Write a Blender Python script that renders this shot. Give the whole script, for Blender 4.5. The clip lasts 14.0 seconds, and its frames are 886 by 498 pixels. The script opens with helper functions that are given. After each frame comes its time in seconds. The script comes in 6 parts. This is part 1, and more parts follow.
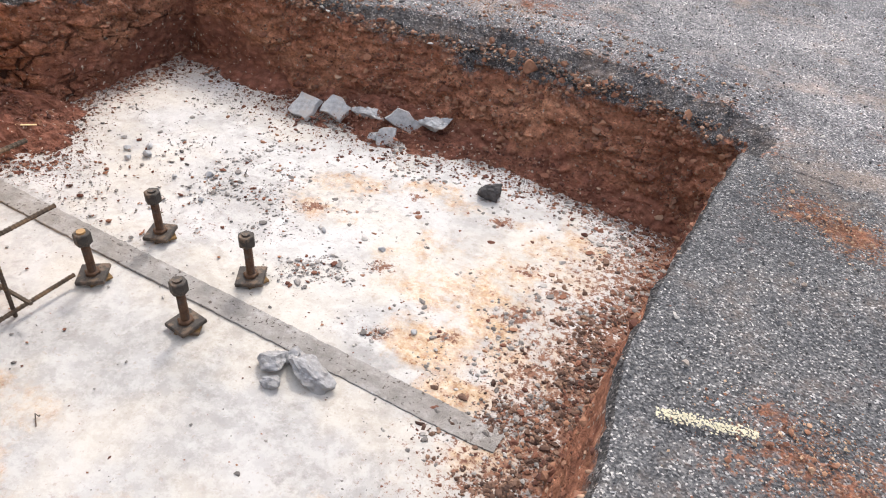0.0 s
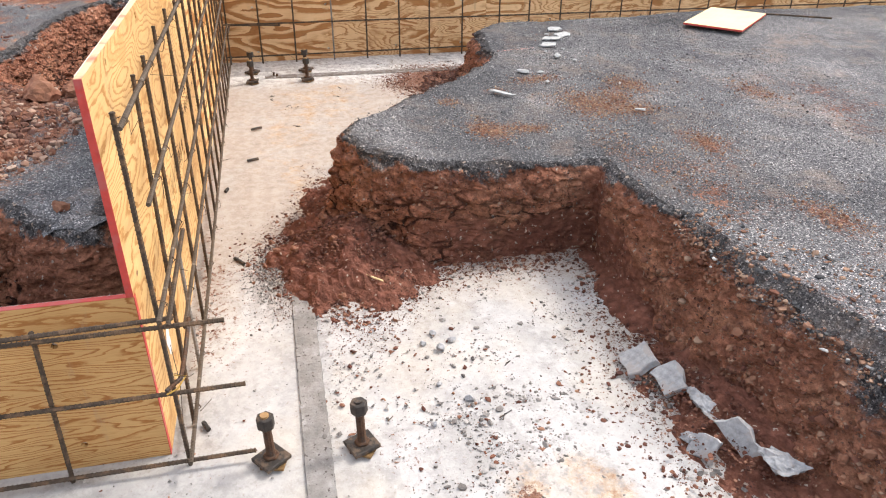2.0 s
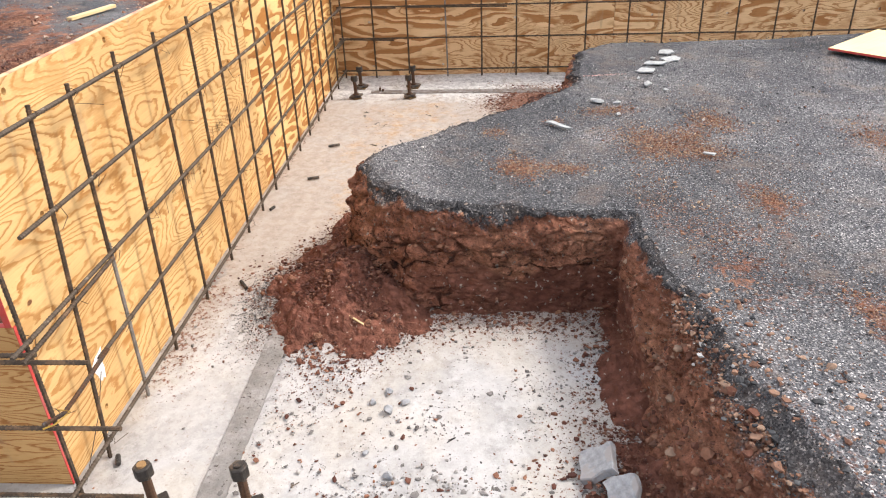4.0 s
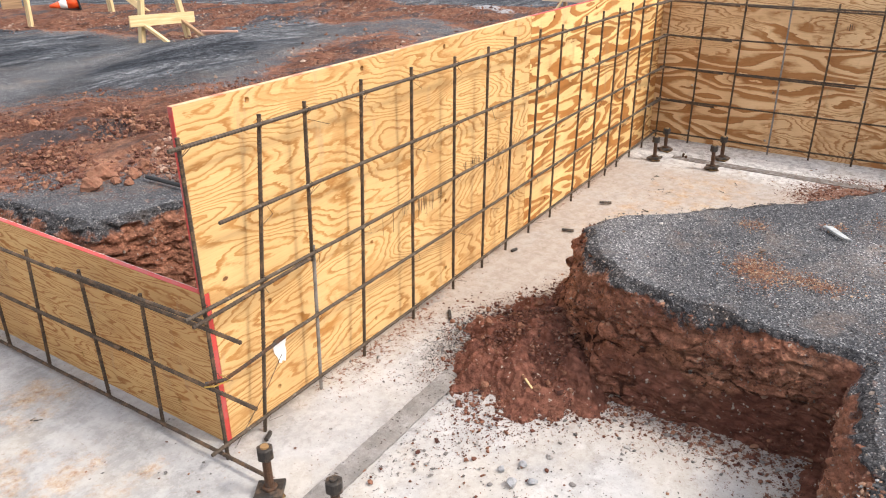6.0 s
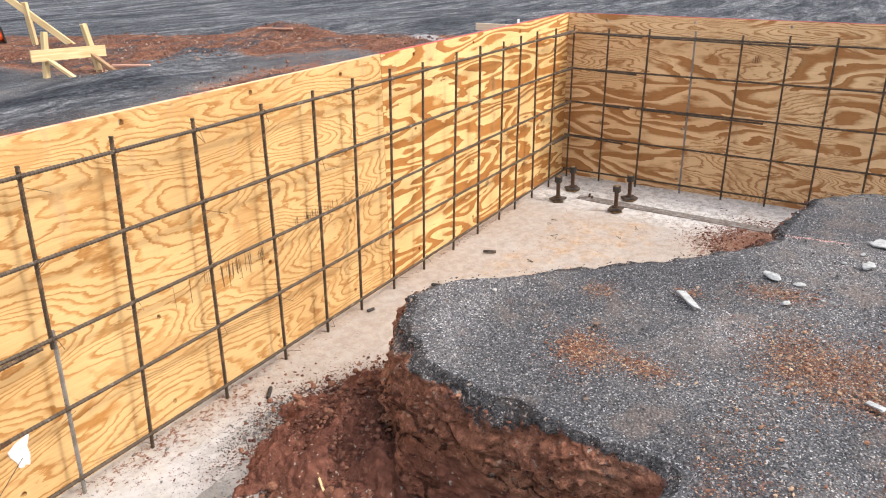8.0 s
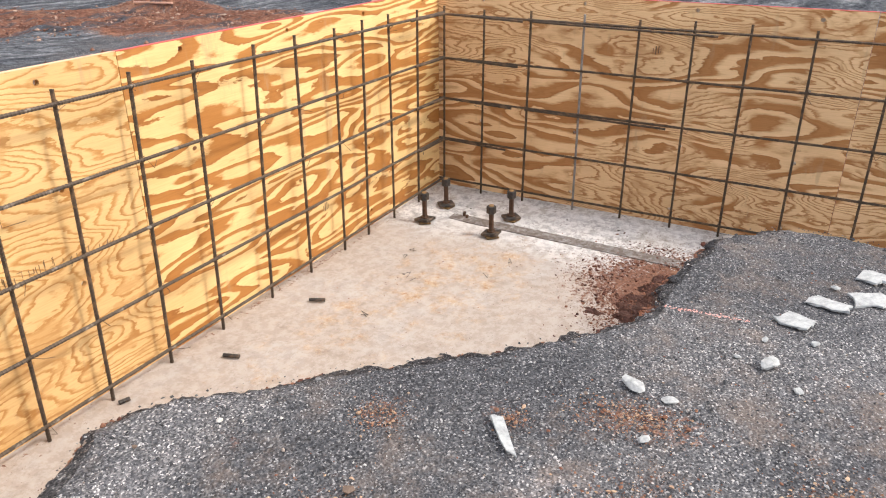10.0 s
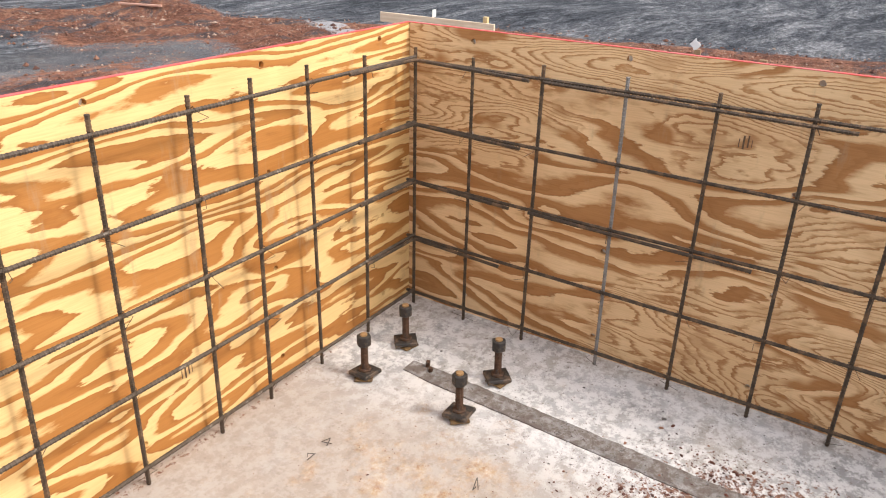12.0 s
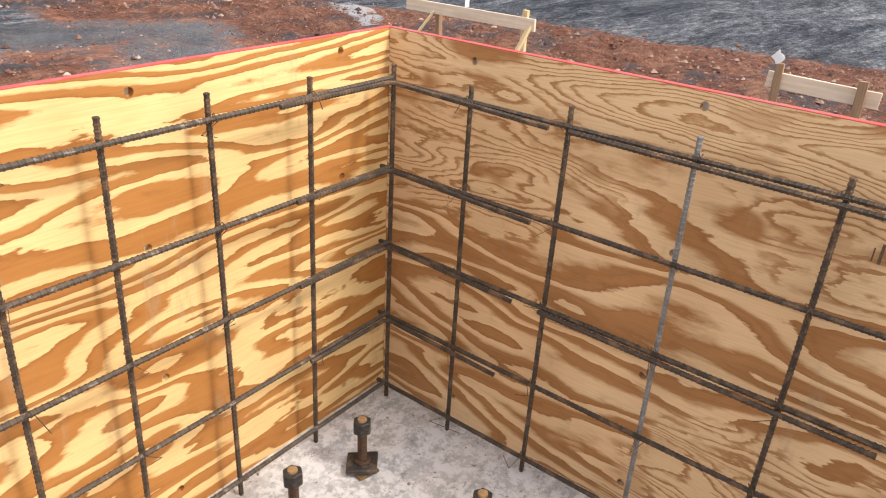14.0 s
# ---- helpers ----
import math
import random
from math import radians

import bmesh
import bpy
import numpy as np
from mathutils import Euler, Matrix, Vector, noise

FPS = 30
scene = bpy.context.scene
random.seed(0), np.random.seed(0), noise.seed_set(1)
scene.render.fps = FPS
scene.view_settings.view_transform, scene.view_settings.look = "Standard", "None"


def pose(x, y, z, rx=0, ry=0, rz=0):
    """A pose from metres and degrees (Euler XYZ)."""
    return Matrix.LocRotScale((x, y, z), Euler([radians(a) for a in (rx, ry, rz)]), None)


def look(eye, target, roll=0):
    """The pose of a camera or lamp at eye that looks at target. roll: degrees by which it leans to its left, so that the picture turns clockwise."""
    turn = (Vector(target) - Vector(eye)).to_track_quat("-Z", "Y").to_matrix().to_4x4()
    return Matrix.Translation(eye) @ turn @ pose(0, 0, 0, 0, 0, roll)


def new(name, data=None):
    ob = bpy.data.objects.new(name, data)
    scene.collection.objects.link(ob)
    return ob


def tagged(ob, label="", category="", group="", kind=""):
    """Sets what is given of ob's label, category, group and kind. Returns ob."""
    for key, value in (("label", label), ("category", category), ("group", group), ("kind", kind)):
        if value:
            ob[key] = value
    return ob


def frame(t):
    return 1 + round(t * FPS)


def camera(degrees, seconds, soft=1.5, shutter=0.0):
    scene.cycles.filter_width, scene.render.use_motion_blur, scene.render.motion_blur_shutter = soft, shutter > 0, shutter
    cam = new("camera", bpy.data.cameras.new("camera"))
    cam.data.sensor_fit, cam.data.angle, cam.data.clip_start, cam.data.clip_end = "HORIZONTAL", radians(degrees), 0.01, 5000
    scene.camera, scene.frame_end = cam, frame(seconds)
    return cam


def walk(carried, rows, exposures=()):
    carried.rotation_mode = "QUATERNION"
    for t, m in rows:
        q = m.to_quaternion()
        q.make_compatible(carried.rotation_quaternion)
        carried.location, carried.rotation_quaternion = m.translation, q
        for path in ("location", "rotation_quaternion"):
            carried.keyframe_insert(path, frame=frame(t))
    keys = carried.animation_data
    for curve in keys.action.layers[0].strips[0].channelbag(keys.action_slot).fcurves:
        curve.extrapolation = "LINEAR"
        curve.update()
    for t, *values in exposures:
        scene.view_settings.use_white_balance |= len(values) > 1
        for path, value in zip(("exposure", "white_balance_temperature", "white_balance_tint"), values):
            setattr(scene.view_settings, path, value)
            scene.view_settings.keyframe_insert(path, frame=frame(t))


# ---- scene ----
cam = camera(62.3, 14.0, soft=1.1)
PATH = [
    (0, (0.492, -0.051, 1.634), (-0.201, 1.385, 0.426), 6.4),
    (0.5, (0.524, 0.308, 1.632), (-0.464, 1.524, 0.389), 4.4),
    (1, (0.584, 0.638, 1.674), (-0.694, 1.486, 0.391), 3.2),
    (1.5, (0.496, 0.95, 1.694), (-0.91, 1.632, 0.445), 3.0),
    (2, (0.459, 1.21, 1.733), (-1.237, 1.599, 0.747), 0.5),
    (2.5, (0.372, 1.341, 1.734), (-1.379, 1.506, 0.782), -2.5),
    (2.7, (0.344, 1.406, 1.75), (-1.408, 1.566, 0.798), -3.3),
    (4.8, (0.109, 2.341, 1.711), (-1.567, 1.777, 0.778), -1.6),
    (5, (0.088, 2.349, 1.724), (-1.552, 1.66, 0.809), -1.5),
    (5.5, (0.066, 2.336, 1.738), (-1.512, 1.478, 0.86), -0.6),
    (6, (-0.056, 2.546, 1.727), (-1.583, 1.561, 0.892), -0.5),
    (6.5, (-0.189, 2.685, 1.74), (-1.696, 1.644, 0.936), -1.4),
    (7, (-0.376, 2.74, 1.751), (-1.897, 1.712, 0.958), -2.1),
    (7.5, (-0.583, 2.813, 1.724), (-2.123, 1.808, 0.937), -1.7),
    (8, (-0.797, 2.926, 1.729), (-2.359, 1.949, 0.951), -0.9),
    (8.5, (-0.947, 2.918, 1.702), (-2.536, 1.999, 0.908), -0.6),
    (9, (-1.206, 2.94, 1.693), (-2.821, 2.095, 0.871), -1.1),
    (9.2, (-1.349, 2.98, 1.672), (-2.972, 2.158, 0.841), -1.2),
    (11.3, (-3.045, 2.715, 1.666), (-4.579, 1.771, 0.796), 1.4),
    (11.5, (-3.194, 2.638, 1.682), (-4.726, 1.691, 0.813), 1.3),
    (12, (-3.601, 2.502, 1.64), (-5.13, 1.53, 0.793), 1.4),
    (12.5, (-3.961, 2.382, 1.645), (-5.478, 1.407, 0.78), 1.7),
    (13, (-4.133, 2.237, 1.614), (-5.641, 1.259, 0.737), 2.1),
    (13.5, (-4.344, 2.17, 1.595), (-5.828, 1.166, 0.706), 2.8),
    (14, (-4.457, 2.156, 1.595), (-5.902, 1.102, 0.7), 3.4),
]
walk(cam, [(t, look(eye, target, roll)) for t, eye, target, roll in PATH], [(0, 1.34, 6500, 11), (1.5, 1.34, 6500, 11), (2.2, 1.43, 6500, 11), (2.7, 1.42, 6500, 11), (5.0, 1.30, 6500, 11), (14, 1.32, 6500, 11)])
SUN, SKY = 1.0, 0.132

# ---------------------------------------------------------------- world, sun
SUN_FROM = Vector((-0.20, 0.62, 0.76)).normalized()
world = bpy.data.worlds.new("world")
scene.world = world
world.use_nodes = True
wn = world.node_tree
sky = wn.nodes.new("ShaderNodeTexSky")
sky.sky_type = "NISHITA"
sky.sun_disc = False
sky.sun_elevation = math.asin(SUN_FROM.z)
sky.sun_rotation = math.atan2(SUN_FROM.x, SUN_FROM.y)
sky.dust_density = 6.0
sky.air_density = 1.0
sky.ozone_density = 0.6
haze = wn.nodes.new("ShaderNodeMix")
haze.data_type = "RGBA"
haze.inputs[0].default_value = 0.55
haze.inputs[7].default_value = (5.2, 5.3, 5.5, 1)
wn.links.new(sky.outputs[0], haze.inputs[6])
wn.links.new(haze.outputs[2], wn.nodes["Background"].inputs[0])
wn.nodes["Background"].inputs[1].default_value = SKY
sun = new("sun", bpy.data.lights.new("sun", "SUN"))
sun.data.energy, sun.data.angle, sun.data.color = SUN, radians(8), (1.0, 0.95, 0.88)
sun.matrix_world = look(SUN_FROM * 30, (0, 0, 0))


# ---------------------------------------------------------------- materials
class Mat:
    """A small builder of node materials."""

    def __init__(self, name, rough=0.9, metal=0.0, spec=0.3):
        self.m = bpy.data.materials.new(name)
        self.m.use_nodes = True
        self.t = self.m.node_tree
        self.b = self.t.nodes["Principled BSDF"]
        self.b.inputs["Roughness"].default_value = rough
        self.b.inputs["Metallic"].default_value = metal
        self.b.inputs["Specular IOR Level"].default_value = spec

    def n(self, kind, **props):
        node = self.t.nodes.new(kind)
        for k, v in props.items():
            setattr(node, k, v)
        return node

    def put(self, socket, v):
        if isinstance(v, bpy.types.NodeSocket):
            self.t.links.new(v, socket)
        elif isinstance(v, (tuple, list)) and len(v) == 3 and socket.type == "RGBA":
            socket.default_value = (*v, 1)
        else:
            socket.default_value = v

    def pos(self, scale=(1, 1, 1), offset=None, source="Position"):
        if source == "Position":
            v = self.n("ShaderNodeNewGeometry").outputs["Position"]
        else:
            v = self.n("ShaderNodeTexCoord").outputs["Object"]
        mp = self.n("ShaderNodeMapping")
        self.put(mp.inputs["Vector"], v)
        mp.inputs["Scale"].default_value = scale
        if offset is not None:
            self.put(mp.inputs["Location"], offset)
        return mp.outputs[0]

    def noise(self, v, scale, detail=3.0, rough=0.55, dist=0.0):
        node = self.n("ShaderNodeTexNoise")
        self.put(node.inputs["Vector"], v)
        for k, a in (("Scale", scale), ("Detail", detail), ("Roughness", rough), ("Distortion", dist)):
            self.put(node.inputs[k], a)
        return node.outputs[0]

    def voronoi(self, v, scale, out="Distance", feature="F1"):
        node = self.n("ShaderNodeTexVoronoi", feature=feature)
        self.put(node.inputs["Vector"], v)
        node.inputs["Scale"].default_value = scale
        return node.outputs[out]

    def math(self, op, a, b=0.0, c=0.0):
        node = self.n("ShaderNodeMath", operation=op)
        self.put(node.inputs[0], a), self.put(node.inputs[1], b), self.put(node.inputs[2], c)
        return node.outputs[0]

    def span(self, v, lo, hi, to_lo=0.0, to_hi=1.0):
        node = self.n("ShaderNodeMapRange", interpolation_type="SMOOTHSTEP")
        for i, a in enumerate((v, lo, hi, to_lo, to_hi)):
            self.put(node.inputs[i], a)
        return node.outputs[0]

    def mix(self, f, a, b, how="MIX"):
        node = self.n("ShaderNodeMix", data_type="RGBA", blend_type=how)
        self.put(node.inputs[0], f), self.put(node.inputs[6], a), self.put(node.inputs[7], b)
        return node.outputs[2]

    def ramp(self, f, *stops):
        node = self.n("ShaderNodeValToRGB")
        self.put(node.inputs[0], f)
        e = node.color_ramp.elements
        while len(e) < len(stops):
            e.new(0.5)
        for el, (p, c) in zip(e, stops):
            el.position, el.color = p, (*c, 1)
        return node.outputs[0]

    def grey(self, v):
        node = self.n("ShaderNodeCombineColor")
        for i in range(3):
            self.put(node.inputs[i], v)
        return node.outputs[0]

    def attr(self, name):
        return self.n("ShaderNodeAttribute", attribute_name=name).outputs["Fac"]

    def random(self):
        return self.n("ShaderNodeObjectInfo").outputs["Random"]

    def island(self):
        return self.n("ShaderNodeNewGeometry").outputs["Random Per Island"]

    def z(self):
        s = self.n("ShaderNodeSeparateXYZ")
        self.put(s.inputs[0], self.n("ShaderNodeNewGeometry").outputs["Position"])
        return s.outputs[2]

    def done(self, colour, bump=None, strength=0.5, distance=0.01, rough=None):
        self.put(self.b.inputs["Base Color"], colour)
        if bump is not None:
            node = self.n("ShaderNodeBump")
            node.inputs["Strength"].default_value = strength
            node.inputs["Distance"].default_value = distance
            self.put(node.inputs["Height"], bump)
            self.put(self.b.inputs["Normal"], node.outputs[0])
        if rough is not None:
            self.put(self.b.inputs["Roughness"], rough)
        return self.m


def clay_colour(k, p, gain=1.0):
    a = k.noise(p, 3.0, 6, 0.65)
    tones = [tuple(v * gain for v in t) for t in ((0.150, 0.062, 0.042), (0.275, 0.127, 0.082), (0.43, 0.235, 0.150), (0.42, 0.23, 0.145))]
    c = k.ramp(a, (0.25, tones[0]), (0.5, tones[1]), (0.75, tones[2]))
    return k.mix(k.span(k.noise(p, 40.0, 3, 0.7), 0.60, 0.75), c, tones[3])


def gravel_colour(k, p):
    cells = k.voronoi(p, 215.0, "Color")
    tone = k.n("ShaderNodeSeparateColor")
    k.put(tone.inputs[0], cells)
    c = k.ramp(tone.outputs[0], (0.0, (0.038, 0.039, 0.041)), (0.5, (0.085, 0.086, 0.089)), (0.88, (0.15, 0.148, 0.147)), (1.0, (0.38, 0.37, 0.355)))
    big = k.noise(p, 1.3, 7, 0.68)
    c = k.mix(0.85, c, k.ramp(big, (0.30, (0.50, 0.50, 0.53)), (0.5, (1.0, 0.99, 0.99)), (0.70, (1.7, 1.64, 1.58))), "MULTIPLY")
    dusty = k.span(k.noise(k.pos((1, 1, 1), (5.0, 2.0, 0.0)), 2.6, 7, 0.75), 0.50, 0.68)
    c = k.mix(k.math("MULTIPLY", dusty, 0.55), c, (0.20, 0.155, 0.125))
    paling = k.math("MULTIPLY", k.attr("paling"), k.span(k.noise(p, 4.0, 6, 0.7), 0.3, 0.7, 0.4, 1.0))
    return k.mix(1.0, c, k.ramp(paling, (0.0, (0.97, 0.99, 1.03)), (1.0, (2.0, 2.0, 2.06))), "MULTIPLY")


def make_ground_material():
    k = Mat("gravel_and_clay", 0.95, 0, 0.12)
    p = k.pos()
    edge = k.math("ADD", k.attr("dirt"), k.math("MULTIPLY", k.math("SUBTRACT", k.noise(p, 5.0, 6, 0.7), 0.5), 1.5))
    dirt = k.span(edge, 0.40, 0.62)
    crumbs = k.math("MULTIPLY", k.span(k.noise(p, 60.0, 2, 0.6), 0.5, 0.6), k.span(edge, 0.15, 0.55))
    fac = k.math("MAXIMUM", dirt, crumbs)
    clay = k.mix(0.85, clay_colour(k, p, 0.74), k.ramp(k.noise(p, 16.0, 8, 0.8), (0.36, (0.38, 0.35, 0.34)), (0.5, (1.0, 0.98, 0.97)), (0.64, (1.75, 1.66, 1.58))), "MULTIPLY")
    c = k.mix(fac, gravel_colour(k, p), clay)
    mud = k.span(k.noise(k.pos((0.55, 1.3, 1.0), (1.0, 8.0, 0.0)), 1.7, 8, 0.72, 0.5), 0.50, 0.60)
    mud = k.math("MULTIPLY", mud, k.span(k.attr("dirt"), 0.55, 0.75))
    c = k.mix(k.math("MULTIPLY", mud, 0.85), c, k.ramp(k.noise(p, 7.0, 7, 0.75), (0.35, (0.045, 0.043, 0.048)), (0.6, (0.10, 0.095, 0.10)), (0.72, (0.24, 0.235, 0.24))))
    speck = k.span(k.noise(p, 30.0, 3, 0.6), 0.63, 0.68)
    c = k.mix(k.math("MULTIPLY", speck, k.math("MULTIPLY", k.span(k.attr("dirt"), 0.55, 0.75), 0.8)), c, (0.45, 0.30, 0.21))
    ruts = k.noise(k.pos((0.3, 1.5, 1.0)), 1.5, 8, 0.8, 0.6)
    lot = k.ramp(ruts, (0.38, (0.032, 0.036, 0.044)), (0.5, (0.085, 0.092, 0.104)), (0.64, (0.23, 0.235, 0.245)))
    churn = k.noise(k.pos((0.7, 2.2, 1.0), (4.0, 1.0, 0.0)), 7.0, 8, 0.82, 0.8)
    lot = k.mix(0.9, lot, k.ramp(churn, (0.38, (0.35, 0.36, 0.38)), (0.5, (1.0, 1.0, 1.0)), (0.62, (2.1, 2.08, 2.05))), "MULTIPLY")
    lot = k.mix(0.5, lot, k.ramp(k.noise(p, 22.0, 8, 0.82), (0.38, (0.30, 0.31, 0.33)), (0.5, (1.0, 1.0, 1.0)), (0.62, (2.0, 1.98, 1.95))), "MULTIPLY")
    lot = k.mix(0.4, lot, k.ramp(k.noise(p, 45.0, 6, 0.8), (0.40, (0.45, 0.45, 0.46)), (0.5, (1.0, 1.0, 1.0)), (0.62, (1.8, 1.78, 1.76))), "MULTIPLY")
    c = k.mix(k.span(k.math("ADD", k.attr("lot"), k.math("MULTIPLY", k.math("SUBTRACT", k.noise(p, 1.2, 5, 0.7), 0.5), 0.9)), 0.4, 0.6), c, lot)
    wet = k.math("ADD", k.attr("pale"), k.math("MULTIPLY", k.math("SUBTRACT", k.noise(p, 6.0, 5, 0.7), 0.5), 1.2))
    c = k.mix(k.span(wet, 0.5, 0.75), c, (0.42, 0.42, 0.43))
    h = k.math("ADD", k.voronoi(p, 120.0), k.math("MULTIPLY", k.noise(p, 18.0, 5, 0.7), 3.0))
    h = k.math("ADD", h, k.math("MULTIPLY", k.math("MULTIPLY", k.noise(k.pos((0.8, 1.2, 1)), 6.0, 8, 0.75), k.math("MAXIMUM", k.span(k.attr("dirt"), 0.5, 0.75), k.span(k.attr("lot"), 0.3, 0.6))), 26.0))
    return k.done(c, h, 0.8, 0.008)


def make_bank_material():
    k = Mat("clay_bank", 0.95, 0, 0.15)
    p = k.pos()
    flat = k.pos((1, 1, 1.5))
    c = clay_colour(k, flat, 1.75)
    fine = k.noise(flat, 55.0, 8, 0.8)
    # colour follows the fine bump: low spots dark, high spots light
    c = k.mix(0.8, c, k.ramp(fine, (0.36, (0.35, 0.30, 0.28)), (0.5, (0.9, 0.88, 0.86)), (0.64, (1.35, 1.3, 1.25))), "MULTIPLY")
    damp = k.math("ADD", k.attr("cut"), k.math("MULTIPLY", k.math("SUBTRACT", k.noise(p, 5.0, 5, 0.65), 0.5), 1.1))
    damp = k.span(damp, 0.35, 0.65)
    c = k.mix(k.math("MULTIPLY", damp, 0.85), c, k.ramp(k.noise(flat, 14.0, 6, 0.7), (0.35, (0.115, 0.046, 0.035)), (0.65, (0.235, 0.10, 0.071))))
    top = k.math("ADD", k.attr("crust"), k.math("MULTIPLY", k.math("SUBTRACT", k.noise(p, 4.0, 7, 0.75), 0.5), 1.5))
    c = k.mix(k.span(top, 0.44, 0.60), c, gravel_colour(k, p))
    c = k.mix(k.span(k.noise(p, 48.0, 2, 0.5), 0.66, 0.71), c, (0.52, 0.44, 0.37))
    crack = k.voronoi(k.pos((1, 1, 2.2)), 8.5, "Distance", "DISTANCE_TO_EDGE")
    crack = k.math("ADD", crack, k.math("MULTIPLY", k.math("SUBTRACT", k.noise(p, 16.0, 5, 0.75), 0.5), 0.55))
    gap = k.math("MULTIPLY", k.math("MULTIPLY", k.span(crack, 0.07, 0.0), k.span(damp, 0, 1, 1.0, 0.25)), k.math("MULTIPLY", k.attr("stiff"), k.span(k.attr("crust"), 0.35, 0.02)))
    # shade inside the cracks is put into the colour as near-black
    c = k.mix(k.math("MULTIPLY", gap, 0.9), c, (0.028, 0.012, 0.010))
    rough = k.math("ADD", k.math("MULTIPLY", gap, -2.5), fine)
    rough = k.math("ADD", rough, k.math("MULTIPLY", k.noise(flat, 17.0, 5, 0.7), 1.6))
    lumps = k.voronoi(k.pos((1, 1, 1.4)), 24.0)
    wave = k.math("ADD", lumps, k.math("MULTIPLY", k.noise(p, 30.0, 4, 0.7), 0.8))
    # shade between lumps painted into the colour: hollows darker, crests lighter
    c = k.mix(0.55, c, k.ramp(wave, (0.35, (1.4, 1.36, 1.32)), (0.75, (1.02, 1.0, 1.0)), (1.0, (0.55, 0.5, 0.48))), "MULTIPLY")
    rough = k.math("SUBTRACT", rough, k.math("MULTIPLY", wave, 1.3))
    h = k.math("MULTIPLY", rough, k.span(damp, 0, 1, 1.0, 0.45))
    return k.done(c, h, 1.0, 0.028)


def make_crumb_material(name, dark, mid, light, late=0.55):
    k = Mat(name)
    p = k.pos()
    c = k.ramp(k.island(), (0.0, dark), (late, mid), (1.0, light))
    c = k.mix(0.5, c, k.ramp(k.noise(p, 90.0, 3), (0.3, (0.5, 0.5, 0.5)), (0.7, (1, 1, 1))), "MULTIPLY")
    return k.done(c, k.noise(p, 160.0, 3), 0.5, 0.003)


def make_slab_material():
    k = Mat("poured_concrete", 0.85, 0, 0.25)
    p = k.pos()
    big = k.noise(p, 1.6, 5, 0.6)
    c = k.ramp(big, (0.32, (0.285, 0.281, 0.277)), (0.5, (0.375, 0.371, 0.367)), (0.68, (0.455, 0.453, 0.451)))
    pit = k.attr("pit")
    c = k.mix(pit, k.mix(0.7, c, (0.455, 0.368, 0.295)), c)
    thin = k.attr("whitening")
    # slab colour scaled down to 0.80 outside the whiter areas
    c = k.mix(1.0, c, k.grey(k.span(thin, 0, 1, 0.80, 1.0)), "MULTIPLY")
    whitening = k.span(k.noise(p, 3.3, 8, 0.72, 0.3), 0.47, 0.53)
    c = k.mix(k.math("MULTIPLY", k.math("MULTIPLY", whitening, k.math("MULTIPLY", pit, k.span(thin, 0, 1, 0.45, 1.0))), 0.6), c, (0.50, 0.498, 0.50))
    cream = k.span(k.noise(k.pos((1, 1, 1), (2.0, 9.0, 0.0)), 1.9, 4, 0.6), 0.46, 0.62)
    c = k.mix(k.math("MULTIPLY", cream, k.math("MULTIPLY", pit, 0.40)), c, (0.50, 0.446, 0.365))
    rust = k.span(k.math("ADD", k.attr("rust"), k.math("MULTIPLY", k.math("SUBTRACT", k.noise(p, 7.0, 6, 0.72), 0.5), 1.9)), 0.42, 0.95)
    c = k.mix(k.math("MULTIPLY", rust, 0.75), c, k.ramp(k.noise(p, 42.0, 7, 0.8), (0.38, (0.30, 0.15, 0.06)), (0.5, (0.47, 0.31, 0.15)), (0.62, (0.55, 0.47, 0.36))))
    burnt = k.math("MULTIPLY", rust, k.span(k.noise(p, 34.0, 6, 0.8), 0.49, 0.64))
    c = k.mix(k.math("MULTIPLY", burnt, 0.8), c, (0.27, 0.11, 0.045))
    ash = k.span(k.math("ADD", k.attr("ash"), k.math("MULTIPLY", k.math("SUBTRACT", k.noise(p, 22.0, 5, 0.75), 0.5), 1.8)), 0.5, 0.8)
    c = k.mix(k.math("MULTIPLY", ash, 0.8), c, (0.22, 0.21, 0.205))
    mottle = k.noise(p, 11.0, 7, 0.78)
    c = k.mix(0.6, c, k.ramp(mottle, (0.30, (0.52, 0.48, 0.44)), (0.46, (0.87, 0.86, 0.85)), (0.62, (1, 1, 1))), "MULTIPLY")
    cement = k.span(k.noise(k.pos((1, 1, 1), (3.0, 7.0, 0.0)), 2.4, 6, 0.7), 0.50, 0.62)
    c = k.mix(k.math("MULTIPLY", cement, 0.35), c, (0.36, 0.35, 0.34))
    speck = k.span(k.noise(p, 70.0, 2, 0.6), 0.62, 0.70)
    c = k.mix(k.math("MULTIPLY", speck, 0.5), c, (0.25, 0.2, 0.17))
    g = k.attr("grit")
    c = k.mix(k.math("MULTIPLY", k.span(k.noise(p, 19.0, 8, 0.78), 0.44, 0.56), k.math("MULTIPLY", g, 0.65)), c, (0.64, 0.63, 0.615))
    c = k.mix(k.math("MULTIPLY", k.span(k.noise(k.pos((1, 1, 1), (9.0, 4.0, 0.0)), 30.0, 5, 0.75), 0.60, 0.67), k.math("MULTIPLY", g, 0.7)), c, (0.17, 0.135, 0.115))
    dust = k.span(k.math("ADD", k.attr("soil"), k.math("MULTIPLY", k.math("SUBTRACT", k.noise(p, 40.0, 6, 0.80), 0.5), 2.2)), 0.56, 0.68)
    c = k.mix(dust, c, k.ramp(k.noise(p, 60.0, 5, 0.75), (0.38, (0.10, 0.045, 0.032)), (0.6, (0.22, 0.115, 0.075))))
